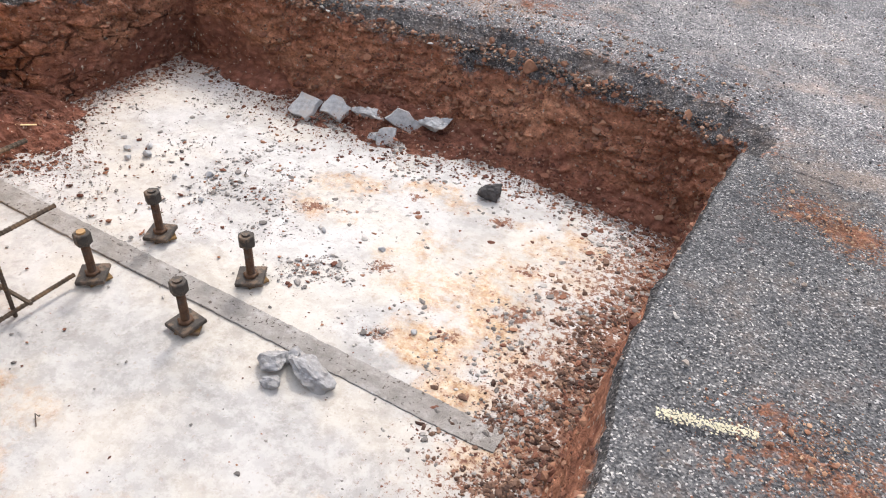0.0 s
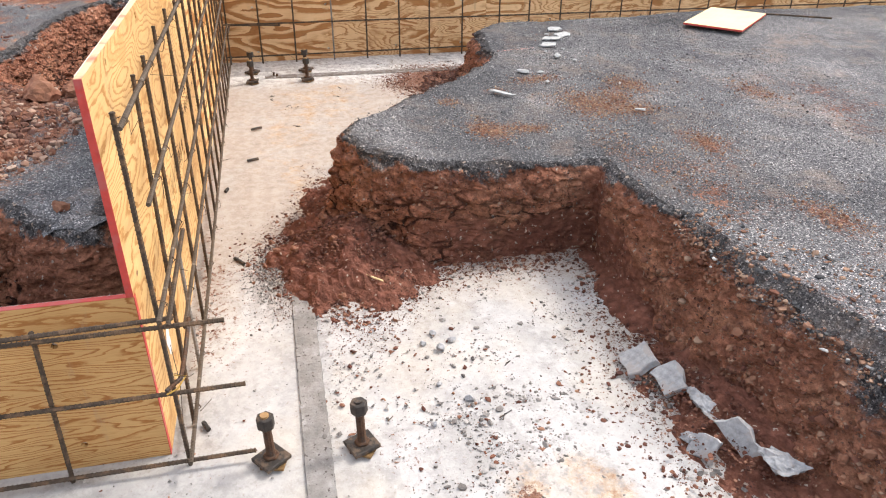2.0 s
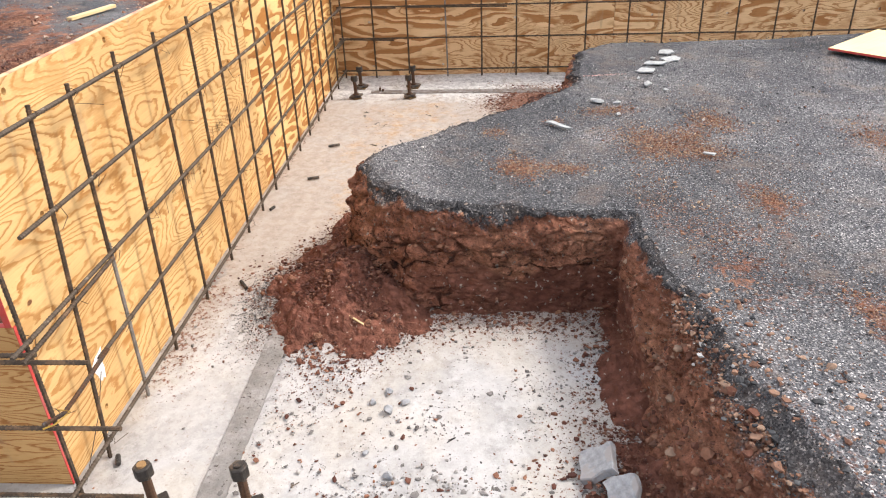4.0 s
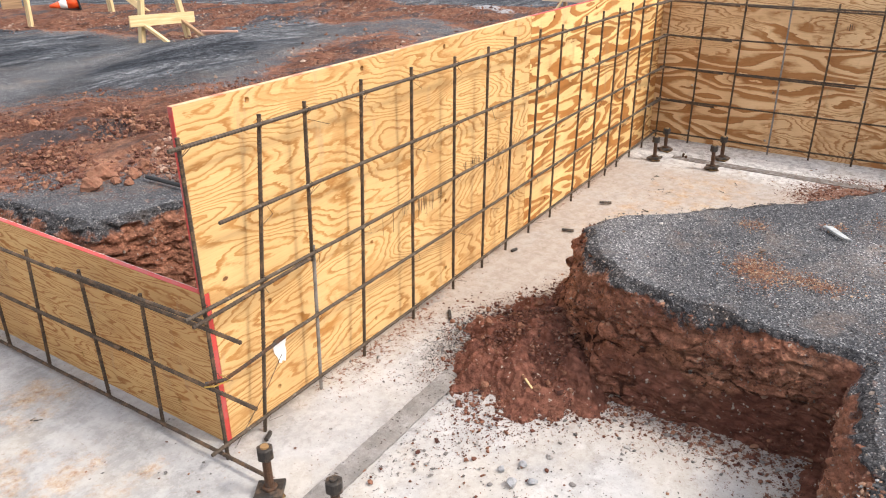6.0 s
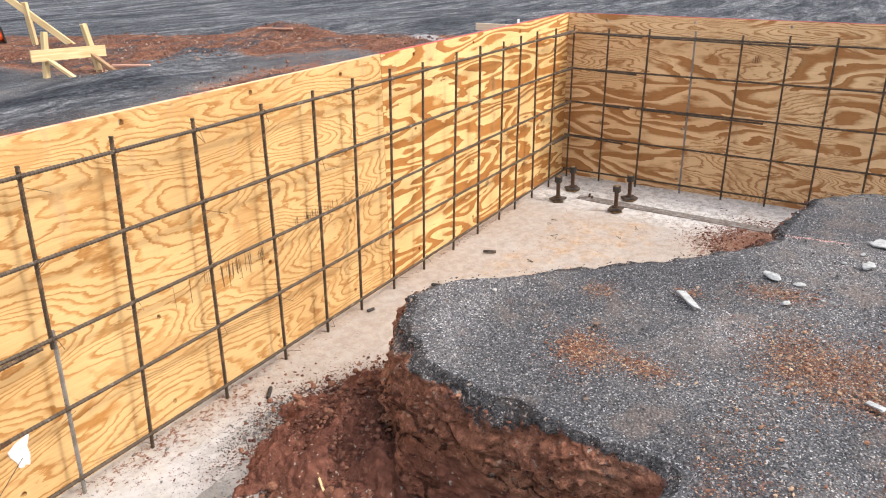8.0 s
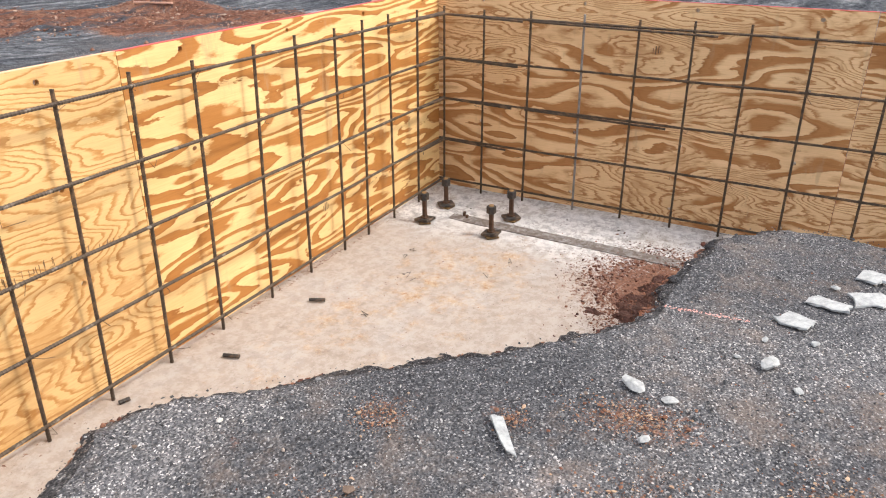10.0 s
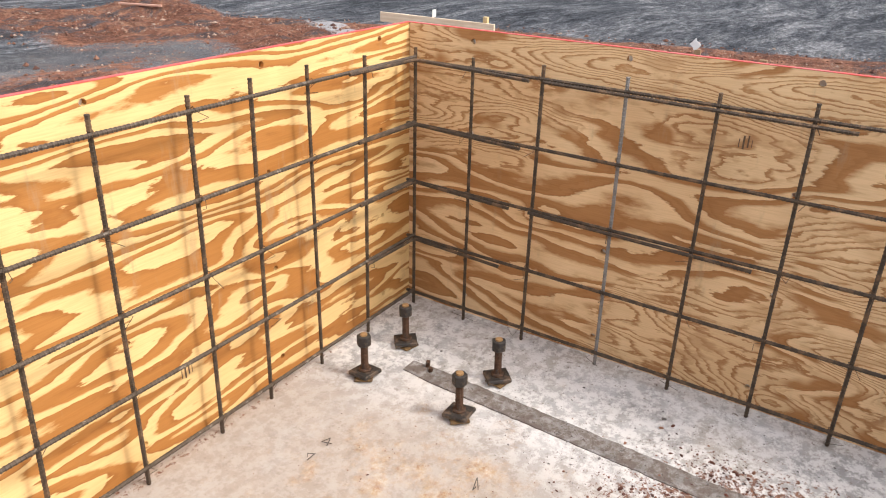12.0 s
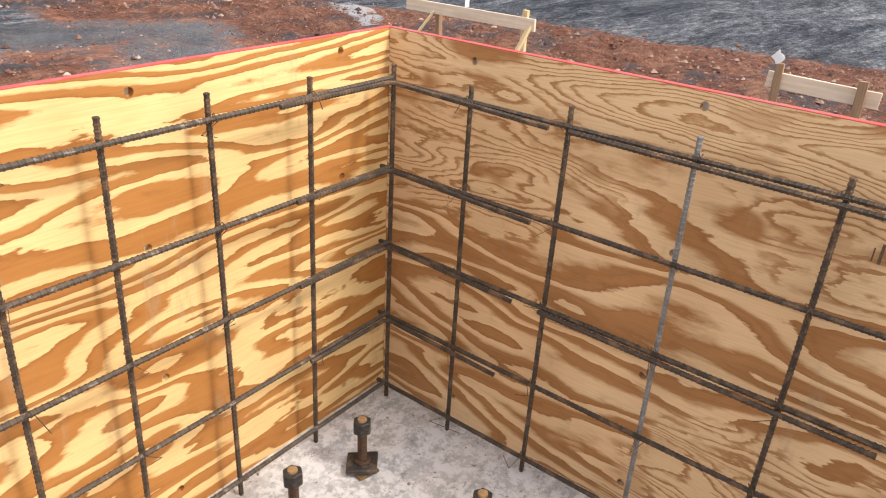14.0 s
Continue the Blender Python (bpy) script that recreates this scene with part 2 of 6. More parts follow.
    # hole floor behind the forms: near-black colour stands in for depth and shade
    c = k.mix(k.span(k.attr("soil"), 1.1, 1.4), c, k.ramp(k.noise(p, 30.0, 7, 0.75), (0.38, (0.022, 0.011, 0.009)), (0.62, (0.075, 0.034, 0.025))))
    return k.done(c, k.math("ADD", k.noise(p, 9.0, 5), k.math("MULTIPLY", k.noise(p, 120.0, 2), 0.25)), 0.35, 0.006)


def make_joint_material(name, soil):
    k = Mat(name, 0.95)
    p = k.pos()
    c = k.ramp(k.noise(p, 9.0, 6, 0.7), (0.3, (0.15, 0.145, 0.14)), (0.5, (0.235, 0.225, 0.215)), (0.65, (0.30, 0.29, 0.28)), (0.78, (0.42, 0.41, 0.40)))
    c = k.mix(k.span(k.noise(p, 75.0, 2), 0.62, 0.68), c, (0.07, 0.06, 0.055))
    c = k.mix(k.math("MULTIPLY", k.span(k.noise(k.pos((1, 1, 1), (2.0, 5.0, 0.0)), 5.0, 7, 0.75), 0.56, 0.66), 0.6), c, (0.42, 0.415, 0.41))
    c = k.mix(k.math("MULTIPLY", k.span(k.noise(p, 20.0, 7, 0.8), 0.40, 0.56), soil), c, (0.115, 0.085, 0.068))
    return k.done(c, k.noise(p, 60.0, 5, 0.7), 0.8, 0.008)


def make_ply_material(name, pale, brown, rim, broad, bands, lines, squash=3.2, start=0.45, every=3.0, seed=0.0, tan=0.3, soft=0.12):
    """Rotary-cut pine veneer: ragged pale and brown growth contours, long along the sheet.

    broad: share of filled brown figures; lines: strength of the thin contour lines; every: thin lines to one figure."""
    k = Mat(name, 0.6, 0, 0.25)
    r = k.random()
    off = k.n("ShaderNodeCombineXYZ")
    k.put(off.inputs[0], k.math("MULTIPLY_ADD", r, 37.0, seed)), k.put(off.inputs[1], k.math("MULTIPLY", r, 91.0)), k.put(off.inputs[2], k.math("MULTIPLY_ADD", r, 13.0, seed * 0.7))
    o = off.outputs[0]
    p = k.pos((1.0, 1.0, squash), o, "Object")
    wander = k.noise(k.pos((6.0, 6.0, 17.0), o, "Object"), 1.0, 3, 0.55)
    fray = k.noise(k.pos((26.0, 26.0, 120.0), o, "Object"), 1.0, 3, 0.7)
    field = k.math("MULTIPLY", k.noise(p, 1.25, 1.6, 0.4, 0.25), bands)
    field = k.math("ADD", field, k.math("MULTIPLY", wander, 0.75))
    field = k.math("ADD", field, k.math("MULTIPLY", fray, 0.22))
    saw = k.math("FRACT", field)
    mid = tuple(a * 0.6 + b * 0.4 for a, b in zip(brown, pale))
    cream = tuple(a * 1.04 for a in pale)
    edge = tuple(a * 0.45 + b * 0.55 for a, b in zip(rim, brown))
    figure = k.ramp(saw, (0.0, cream), (start - soft, pale), (start, mid), (start + soft * 0.5, brown), (0.84, brown), (0.94, edge), (0.97, cream))
    line_saw = k.math("FRACT", k.math("MULTIPLY", field, every))
    line = k.math("MULTIPLY", k.span(line_saw, 0.48, 0.84), k.span(line_saw, 0.99, 0.90))
    where = k.noise(k.pos((1.0, 1.0, 1.6), o, "Object"), 1.9, 3, 0.6)
    plain = k.mix(k.math("MULTIPLY", line, lines), pale, brown)
    mottle = k.span(k.noise(k.pos((3.0, 3.0, 7.0), o, "Object"), 1.0, 5, 0.65), 0.55, 0.60)
    plain = k.mix(k.math("MULTIPLY", mottle, tan), plain, mid)
    cut = 0.72 - 0.44 * broad
    c = k.mix(k.span(where, cut - 0.03, cut + 0.03), plain, figure)
    inner = k.math("MULTIPLY", k.math("MULTIPLY", line, lines * 0.35), k.span(saw, start + 0.02, start + 0.1))
    c = k.mix(inner, c, rim)
    grain = k.noise(k.pos((9.0, 9.0, 240.0), o, "Object"), 1.0, 3, 0.6)
    c = k.mix(0.24, c, k.ramp(grain, (0.36, (0.62, 0.53, 0.42)), (0.58, (1, 1, 1))), "MULTIPLY")
    q = k.pos((1, 1, 1), o, "Object")
    tone = k.noise(q, 2.2, 4)
    c = k.mix(0.6, c, k.ramp(tone, (0.3, (0.72, 0.64, 0.56)), (0.65, (1, 1, 1))), "MULTIPLY")
    knot = k.math("ADD", k.voronoi(k.pos((1.0, 1.0, 1.7), o, "Object"), 1.9), k.math("MULTIPLY", k.noise(q, 25.0, 2), 0.03))
    c = k.mix(k.span(knot, 0.048, 0.036), c, (0.16, 0.07, 0.03))
    smear = k.math("MULTIPLY", k.span(k.noise(k.pos((9, 9, 2.0), o, "Object"), 1.0, 5, 0.7), 0.58, 0.72), 0.45)
    c = k.mix(smear, c, (0.38, 0.27, 0.16))
    scuff = k.span(k.noise(k.pos((16, 16, 9.0), o, "Object"), 1.0, 6, 0.8), 0.66, 0.72)
    c = k.mix(k.math("MULTIPLY", scuff, 0.4), c, (0.24, 0.17, 0.11))
    return k.done(c, k.math("ADD", k.math("MULTIPLY", saw, 0.3), grain), 0.25, 0.0015, k.span(tone, 0.3, 0.7, 0.52, 0.68))


def make_plain(name, colour, rough=0.8, scale=30.0, vary=0.35, metal=0.0, bump=0.3, distance=0.002, alt=None, alt_at=(0.48, 0.62)):
    k = Mat(name, rough, metal)
    p = k.pos((1, 1, 1), None, "Object")
    a = k.noise(p, scale, 5, 0.65)
    low = tuple(v * (1 - vary) for v in colour)
    c = k.ramp(a, (0.3, low), (0.7, colour))
    if alt:
        c = k.mix(k.span(k.noise(p, scale * 0.35, 4, 0.7), *alt_at), c, alt)
    return k.done(c, a, bump, distance)


def make_lumber(name, pale, dark):
    k = Mat(name, 0.7)
    p = k.pos((3, 60, 60), None, "Object")
    a = k.noise(p, 1.0, 4, 0.6)
    c = k.ramp(a, (0.3, dark), (0.65, pale))
    c = k.mix(0.4, c, k.ramp(k.noise(k.pos(), 4.0, 3), (0.3, (0.7, 0.68, 0.62)), (0.7, (1, 1, 1))), "MULTIPLY")
    return k.done(c, a, 0.3, 0.002)


GROUND = make_ground_material()
BANK = make_bank_material()
CLAY_BITS = make_crumb_material("clay_crumbs", (0.095, 0.037, 0.027), (0.20, 0.087, 0.056), (0.33, 0.175, 0.11))
GREY_BITS = make_crumb_material("grey_stones", (0.11, 0.10, 0.095), (0.23, 0.215, 0.205), (0.42, 0.40, 0.38))
GRAVEL_BITS = make_crumb_material("crushed_stone", (0.032, 0.033, 0.036), (0.11, 0.112, 0.116), (0.55, 0.545, 0.53), 0.80)
DAMP_BITS = make_crumb_material("damp_clay_crumbs", (0.06, 0.025, 0.019), (0.145, 0.058, 0.04), (0.28, 0.14, 0.09))
BROWN_BITS = make_crumb_material("brown_crumbs", (0.055, 0.032, 0.026), (0.12, 0.07, 0.052), (0.24, 0.15, 0.105))
TAN_BITS = make_crumb_material("tan_clay_chips", (0.14, 0.07, 0.048), (0.25, 0.135, 0.09), (0.40, 0.27, 0.19))
SLAB = make_slab_material()
JOINT = make_joint_material("rough_concrete_strip", 0.15)
SOILED_JOINT = make_joint_material("soiled_concrete_strip", 0.8)
PLY_PALE = make_ply_material("pale_pine_plywood", (0.72, 0.485, 0.222), (0.48, 0.235, 0.066), (0.33, 0.14, 0.036), 0.14, 8.6, 0.9, 3.8, 0.60, 2.8, 3.0, 0.65)
PLY_FLAME = make_ply_material("flame_grain_plywood", (0.82, 0.58, 0.268), (0.455, 0.203, 0.054), (0.30, 0.112, 0.026), 0.92, 7.6, 0.7, 6.4, 0.46, 2.0, 1.0, 0.3, 0.08)
PLY_BROWN = make_ply_material("brown_band_plywood", (0.78, 0.55, 0.31), (0.43, 0.21, 0.077), (0.30, 0.13, 0.042), 0.52, 8.2, 0.9, 4.6, 0.44, 3.4, 6.0, 0.6, 0.14)
PLY_STRAIGHT = make_ply_material("straight_grain_plywood", (0.60, 0.375, 0.155), (0.38, 0.16, 0.04), (0.27, 0.10, 0.025), 0.05, 6.0, 0.9, 11.0, 0.5, 3.0, 2.0, 0.3)
PLY_BACK = make_plain("pale_weathered_sheet_back", (0.74, 0.69, 0.62), 0.85, 9.0, 0.2, 0, 0.3, 0.002, (0.64, 0.58, 0.5))
PLY_EDGE = make_plain("red_edge_paint", (0.60, 0.075, 0.06), 0.6, 25.0, 0.3, 0, 0.2, 0.001, (0.44, 0.10, 0.09))
PLY_EDGE_WORN = make_plain("worn_red_edge_paint", (0.58, 0.20, 0.12), 0.7, 9.0, 0.3, 0, 0.2, 0.001, (0.68, 0.44, 0.26), (0.40, 0.52))
STEEL = make_plain("weathered_rebar_steel", (0.080, 0.058, 0.041), 0.75, 45.0, 0.5, 0.1, 0.3, 0.001, (0.14, 0.088, 0.052))
ZINC = make_plain("mortar_smeared_steel", (0.27, 0.25, 0.23), 0.75, 40.0, 0.4, 0.1, 0.3, 0.001, (0.16, 0.14, 0.12))
GREY_STEEL = make_plain("dusty_rebar_steel", (0.115, 0.088, 0.065), 0.75, 60.0, 0.5, 0.15, 0.4, 0.001, (0.23, 0.20, 0.165), (0.58, 0.66))
RUST = make_plain("rusty_bolt_steel", (0.115, 0.062, 0.036), 0.7, 60.0, 0.5, 0.3, 0.4, 0.001, (0.07, 0.06, 0.055))
DARK_STEEL = make_plain("dark_nut_steel", (0.062, 0.055, 0.05), 0.6, 70.0, 0.45, 0.4, 0.3, 0.001, (0.13, 0.095, 0.07))
OCHRE = make_plain("ochre_rusty_plate", (0.24, 0.145, 0.06), 0.75, 40.0, 0.5, 0.1, 0.4, 0.001, (0.09, 0.06, 0.042))
BRASS = make_plain("worn_rod_end", (0.42, 0.26, 0.12), 0.55, 60.0, 0.4, 0.3)
PALE_LUMBER = make_lumber("pale_pinkish_lumber", (0.80, 0.66, 0.50), (0.68, 0.52, 0.37))
LUMBER = make_lumber("fresh_pine_lumber", (0.78, 0.62, 0.36), (0.55, 0.38, 0.18))
PINK_LATH = make_lumber("pinkish_lath", (0.66, 0.40, 0.30), (0.5, 0.27, 0.19))
OLD_LUMBER = make_lumber("brown_stake_lumber", (0.40, 0.26, 0.15), (0.23, 0.14, 0.08))
WET_CLAY = make_plain("wet_dark_clay", (0.11, 0.053, 0.039), 0.95, 45.0, 0.7, 0, 1.0, 0.01, (0.07, 0.034, 0.027))
PALE = make_plain("white_chalky_stone", (0.47, 0.485, 0.48), 0.95, 60.0, 0.5)
GREY_SLAB = make_plain("broken_grey_concrete", (0.40, 0.41, 0.425), 0.98, 45.0, 0.45, 0, 0.8, 0.004, (0.33, 0.31, 0.30))
CONE_RED = make_plain("orange_cone_plastic", (0.75, 0.09, 0.02), 0.45, 10.0, 0.15)
BLACK = make_plain("black_rubber", (0.03, 0.03, 0.03), 0.7, 20.0, 0.3)
WHITE = make_plain("white_plastic", (0.8, 0.8, 0.78), 0.5, 8.0, 0.12)
PAPER = make_plain("white_paper", (0.82, 0.82, 0.80), 0.9, 20.0, 0.08)
YELLOW = make_plain("yellow_tie_string", (0.42, 0.27, 0.06), 0.7, 30.0, 0.2)


# ---------------------------------------------------------------- building helpers
def part(name, bm, material, parent=None, label="", smooth=False):
    me = bpy.data.meshes.new(name)
    bm.to_mesh(me)
    bm.free()
    for m in (material if isinstance(material, (list, tuple)) else [material]):
        me.materials.append(m)
    if smooth:
        me.shade_smooth()
    ob = new(name, me)
    ob.parent = parent
    return tagged(ob, label)


def thing(name, label, category, m=None, group="", kind=""):
    ob = new(name)
    ob.empty_display_size = 0.05
    if m is not None:
        ob.matrix_basis = m
    return tagged(ob, label, category, group, kind)


def box(sx, sy, sz, at=(0, 0, 0), bevel=0.0, m=None):
    bm = bmesh.new()
    bmesh.ops.create_cube(bm, size=1.0, matrix=Matrix.Translation(at) @ Matrix.Diagonal((sx, sy, sz, 1)))
    if bevel:
        bmesh.ops.bevel(bm, geom=bm.edges[:], offset=bevel, segments=1, affect="EDGES")
    if m is not None:
        bmesh.ops.transform(bm, matrix=m, verts=bm.verts)
    return bm


def from_arrays(name, verts, faces, materials, smooth=False):
    me = bpy.data.meshes.new(name)
    me.from_pydata(verts, [], faces)
    for m in materials:
        me.materials.append(m)
    if smooth:
        me.shade_smooth()
    return new(name, me)


def float_attribute(me, name, values):
    a = me.attributes.new(name, "FLOAT", "POINT")
    a.data.foreach_set("value", np.asarray(values, dtype=np.float32))


def tube(points, radius, sides=6, ribs=0.0, pitch=0.011):
    """A bar along a polyline; ribs: how far its rings stand out."""
    bm = bmesh.new()
    pts = [Vector(p) for p in points]
    if ribs:
        fine = []
        for a, b in zip(pts, pts[1:]):
            n = max(1, int((b - a).length / pitch))
            for i in range(n):
                fine += [(a.lerp(b, i / n), 0.0), (a.lerp(b, (i + 0.55) / n), 0.0), (a.lerp(b, (i + 0.7) / n), ribs), (a.lerp(b, (i + 0.85) / n), ribs)]
        fine.append((pts[-1], 0.0))
    else:
        fine = [(p, 0.0) for p in pts]
    rings = []
    for i, (p, extra) in enumerate(fine):
        a, b = fine[max(i - 1, 0)][0], fine[min(i + 1, len(fine) - 1)][0]
        d = (b - a).normalized()
        side = d.cross(Vector((0.31, 0.17, 0.93)) if abs(d.z) < 0.8 else Vector((0.9, 0.3, 0.1))).normalized()
        up = d.cross(side)
        r = radius + extra
        rings.append([bm.verts.new(p + side * r * math.cos(2 * math.pi * j / sides) + up * r * math.sin(2 * math.pi * j / sides)) for j in range(sides)])
    for a, b in zip(rings, rings[1:]):
        for j in range(sides):
            bm.faces.new((a[j], a[(j + 1) % sides], b[(j + 1) % sides], b[j]))
    bm.faces.new(rings[0][::-1]), bm.faces.new(rings[-1])
    bmesh.ops.recalc_face_normals(bm, faces=bm.faces)
    return bm


def chunk(sx, sy, sz, seed, rough=0.18, cuts=2):
    """An angular broken piece, resting on z = 0."""
    rng = random.Random(seed)
    bm = bmesh.new()
    bmesh.ops.create_icosphere(bm, subdivisions=cuts, radius=1.0)
    planes = [Vector((rng.gauss(0, 1), rng.gauss(0, 1), rng.gauss(0, 0.8))).normalized() for _ in range(9)]
    for v in bm.verts:
        p = v.co.copy()
        for n in planes:
            over = p.dot(n) - 0.62
            if over > 0:
                p -= n * over * 0.95
        p *= 1 + rough * 0.4 * noise.noise(p * 2.3 + Vector((seed, 0, 0)))
        v.co = Vector((p.x * sx, p.y * sy, p.z * sz))
    low = min(v.co.z for v in bm.verts)
    bmesh.ops.translate(bm, verts=bm.verts, vec=(0, 0, -low * 0.8))
    return bm


def plate(corners, thick, seed, rag=0.006):
    """A flat broken slab from an uneven outline."""
    rng = random.Random(seed)
    bm = bmesh.new()
    ring = []
    for (x0, y0), (x1, y1) in zip(corners, corners[1:] + corners[:1]):
        for i in range(3):
            f = i / 3
            ring.append((x0 + (x1 - x0) * f + rng.uniform(-1, 1) * rag, y0 + (y1 - y0) * f + rng.uniform(-1, 1) * rag))
    n = len(ring)
    low = [bm.verts.new((x + rng.uniform(-.004, .004), y + rng.uniform(-.004, .004), 0)) for x, y in ring]
    mid = [bm.verts.new((x * 0.995, y * 0.995, thick * rng.uniform(0.75, 0.9))) for x, y in ring]
    top = [bm.verts.new((x * 0.95, y * 0.95, thick * rng.uniform(0.96, 1.04))) for x, y in ring]
    crown = bm.verts.new((0, 0, thick * 1.02))
    bm.faces.new(low[::-1])
    for i in range(n):
        j = (i + 1) % n
        bm.faces.new((low[i], low[j], mid[j], mid[i])), bm.faces.new((mid[i], mid[j], top[j], top[i])), bm.faces.new((top[i], top[j], crown))
    bmesh.ops.triangulate(bm, faces=[f for f in bm.faces if len(f.verts) > 4])
    return bm


ICO = bmesh.new()
bmesh.ops.create_icosphere(ICO, subdivisions=1, radius=1.0)
ICO_V = np.array([v.co[:] for v in ICO.verts])
ICO_F = np.array([[v.index for v in f.verts] for f in ICO.faces])
ICO.free()
OCT_V = np.array([(1, 0, 0), (-1, 0, 0), (0, 1, 0), (0, -1, 0), (0, 0, 1), (0, 0, -1)], float)
OCT_F = np.array([(0, 2, 4), (2, 1, 4), (1, 3, 4), (3, 0, 4), (2, 0, 5), (1, 2, 5), (3, 1, 5), (0, 3, 5)])


def stones(base_v, base_f, places, sizes, rng, flat):
    n, k = len(places), len(base_v)
    v = base_v[None] * (1 + rng.uniform(-0.48, 0.42, (n, k, 1)))
    v = v * np.stack([rng.uniform(0.7, 1.3, n), rng.uniform(0.6, 1.1, n), rng.uniform(0.75, 1.2, n) * flat], 1)[:, None]
    a = rng.uniform(0, 2 * np.pi, n)
    ca, sa = np.cos(a)[:, None], np.sin(a)[:, None]
    v = np.stack([v[:, :, 0] * ca - v[:, :, 1] * sa, v[:, :, 0] * sa + v[:, :, 1] * ca, v[:, :, 2]], 2)
    v = v * sizes[:, None, None] + places[:, None] + np.array([0, 0, 1]) * (sizes[:, None, None] * 0.3)
    f = base_f[None] + (np.arange(n) * k)[:, None, None]
    return v.reshape(-1, 3), f.reshape(-1, 3)


def scatter(name, places, sizes, material, label, category, rng, fine=False, flat=0.65, simple=0.006):
    """Many small stones as one mesh. places: n x 3; those under the size "simple" have fewer faces."""
    places, sizes = np.asarray(places), np.asarray(sizes)
    big = (sizes > simple) & fine
    v0, f0 = stones(OCT_V, OCT_F, places[~big], sizes[~big], rng, flat)
    v1, f1 = stones(ICO_V, ICO_F, places[big], sizes[big], rng, flat)
    ob = from_arrays(name, np.concatenate([v0, v1]).tolist(), np.concatenate([f0, f1 + len(v0)]).tolist(), [material])
    return tagged(ob, label, category, kind="stuff")


# ---------------------------------------------------------------- the ground and the excavation
GRADE = 0.47
# the lip of the dig, anticlockwise round the hole; each corner with the run of its bank
LIP = [
    (0.42, -2.3, 0.08), (0.45, -1.0, 0.08), (0.415, 0.84, 0.10), (0.36, 1.22, 0.06), (0.352, 1.60, 0.04), (0.378, 2.2, 0.04), (0.39, 2.62, 0.12),
    (-0.05, 2.78, 0.22), (-0.49, 2.86, 0.27), (-0.98, 2.80, 0.21), (-1.43, 2.72, 0.14), (-1.94, 2.63, 0.05), (-2.30, 2.60, 0.01), (-2.395, 2.60, 0.0),
    (-2.41, 2.54, 0.0), (-2.415, 2.30, 0.01), (-2.42, 1.95, 0.03), (-2.45, 1.77, 0.08), (-2.59, 1.61, 0.10), (-2.75, 1.52, 0.08), (-2.865, 1.47, 0.09),
    (-3.03, 1.52, 0.09), (-3.20, 1.675, 0.10), (-3.465, 1.93, 0.10), (-3.67, 2.17, 0.10), (-3.90, 2.42, 0.12), (-4.10, 2.56, 0.12),
    (-4.50, 2.60, 0.16), (-4.80, 2.64, 0.16), (-4.95, 2.75, 0.14), (-5.08, 2.88, 0.12), (-5.12, 3.4, 0.1), (-5.16, 8.5, 0.1),
    (-6.42, 8.5, 0.1), (-6.42, -0.15, 0.08), (-5.9, -0.40, 0.16), (-5.34, -0.46, 0.2), (-4.67, -0.52, 0.2), (-4.28, -0.48, 0.2), (-4.08, -0.20, 0.2), (-3.95, 0.25, 0.15), (-3.7, 0.40, 0.08), (-3.0, 0.44, 0.08), (-2.55, 0.52, 0.08), (-2.12, 0.53, 0.12), (-2.06, 0.44, 0.14), (-2.25, 0.26, 0.14), (-2.42, 0.06, 0.12), (-2.34, -0.14, 0.12), (-2.1, -0.25, 0.1), (-1.72, -0.38, 0.08), (-1.66, -0.9, 0.06), (-1.7, -2.3, 0.06),
]
LIP_XY = np.array([(x, y) for x, y, _ in LIP])


# the outline of the bare clay band on the open site
CLAY_BAND = np.array([(-5.0, -7.2), (-5.55, -5.6), (-5.6, -4.4), (-7.1, -4.15), (-8.4, -3.0), (-7.6, -1.6), (-6.5, -0.7), (-6.45, 9.0), (-11.6, 9.0), (-11.1, 1.7), (-10.8, 0.6), (-10.6, 0.0), (-10.8, -0.9),
                      (-10.6, -1.6), (-9.9, -3.0), (-9.5, -4.0), (-9.6, -5.2), (-8.8, -5.8), (-7.8, -7.4), (-7.0, -9.5), (-5.3, -10.0)])


def outline_distance(x, y, outline):
    """Signed distance from a closed outline: positive outside, negative inside."""
    x, y = np.asarray(x, float), np.asarray(y, float)
    best = np.full(x.shape, 1e9)
    inside = np.zeros(x.shape, bool)
    for (x0, y0), (x1, y1) in zip(outline, np.roll(outline, -1, 0)):
        dx, dy = x1 - x0, y1 - y0
        f = np.clip(((x - x0) * dx + (y - y0) * dy) / (dx * dx + dy * dy), 0, 1)
        best = np.minimum(best, np.hypot(x - x0 - f * dx, y - y0 - f * dy))
        cross = (y0 > y) != (y1 > y)
        inside ^= cross & (x < x0 + (y - y0) * dx / (dy if dy else 1e-9))
    return np.where(inside, -best, best)


def lip_distance(x, y):
    """Positive on the standing ground, negative in the dig."""
    return outline_distance(x, y, LIP_XY)


def blob(x, y, cx, cy, rx, ry, turn=0.0):
    c, s = math.cos(radians(turn)), math.sin(radians(turn))
    u, v = ((x - cx) * c + (y - cy) * s) / rx, (-(x - cx) * s + (y - cy) * c) / ry
    return np.clip(1.15 - np.sqrt(u * u + v * v) * 0.65, 0, 1)


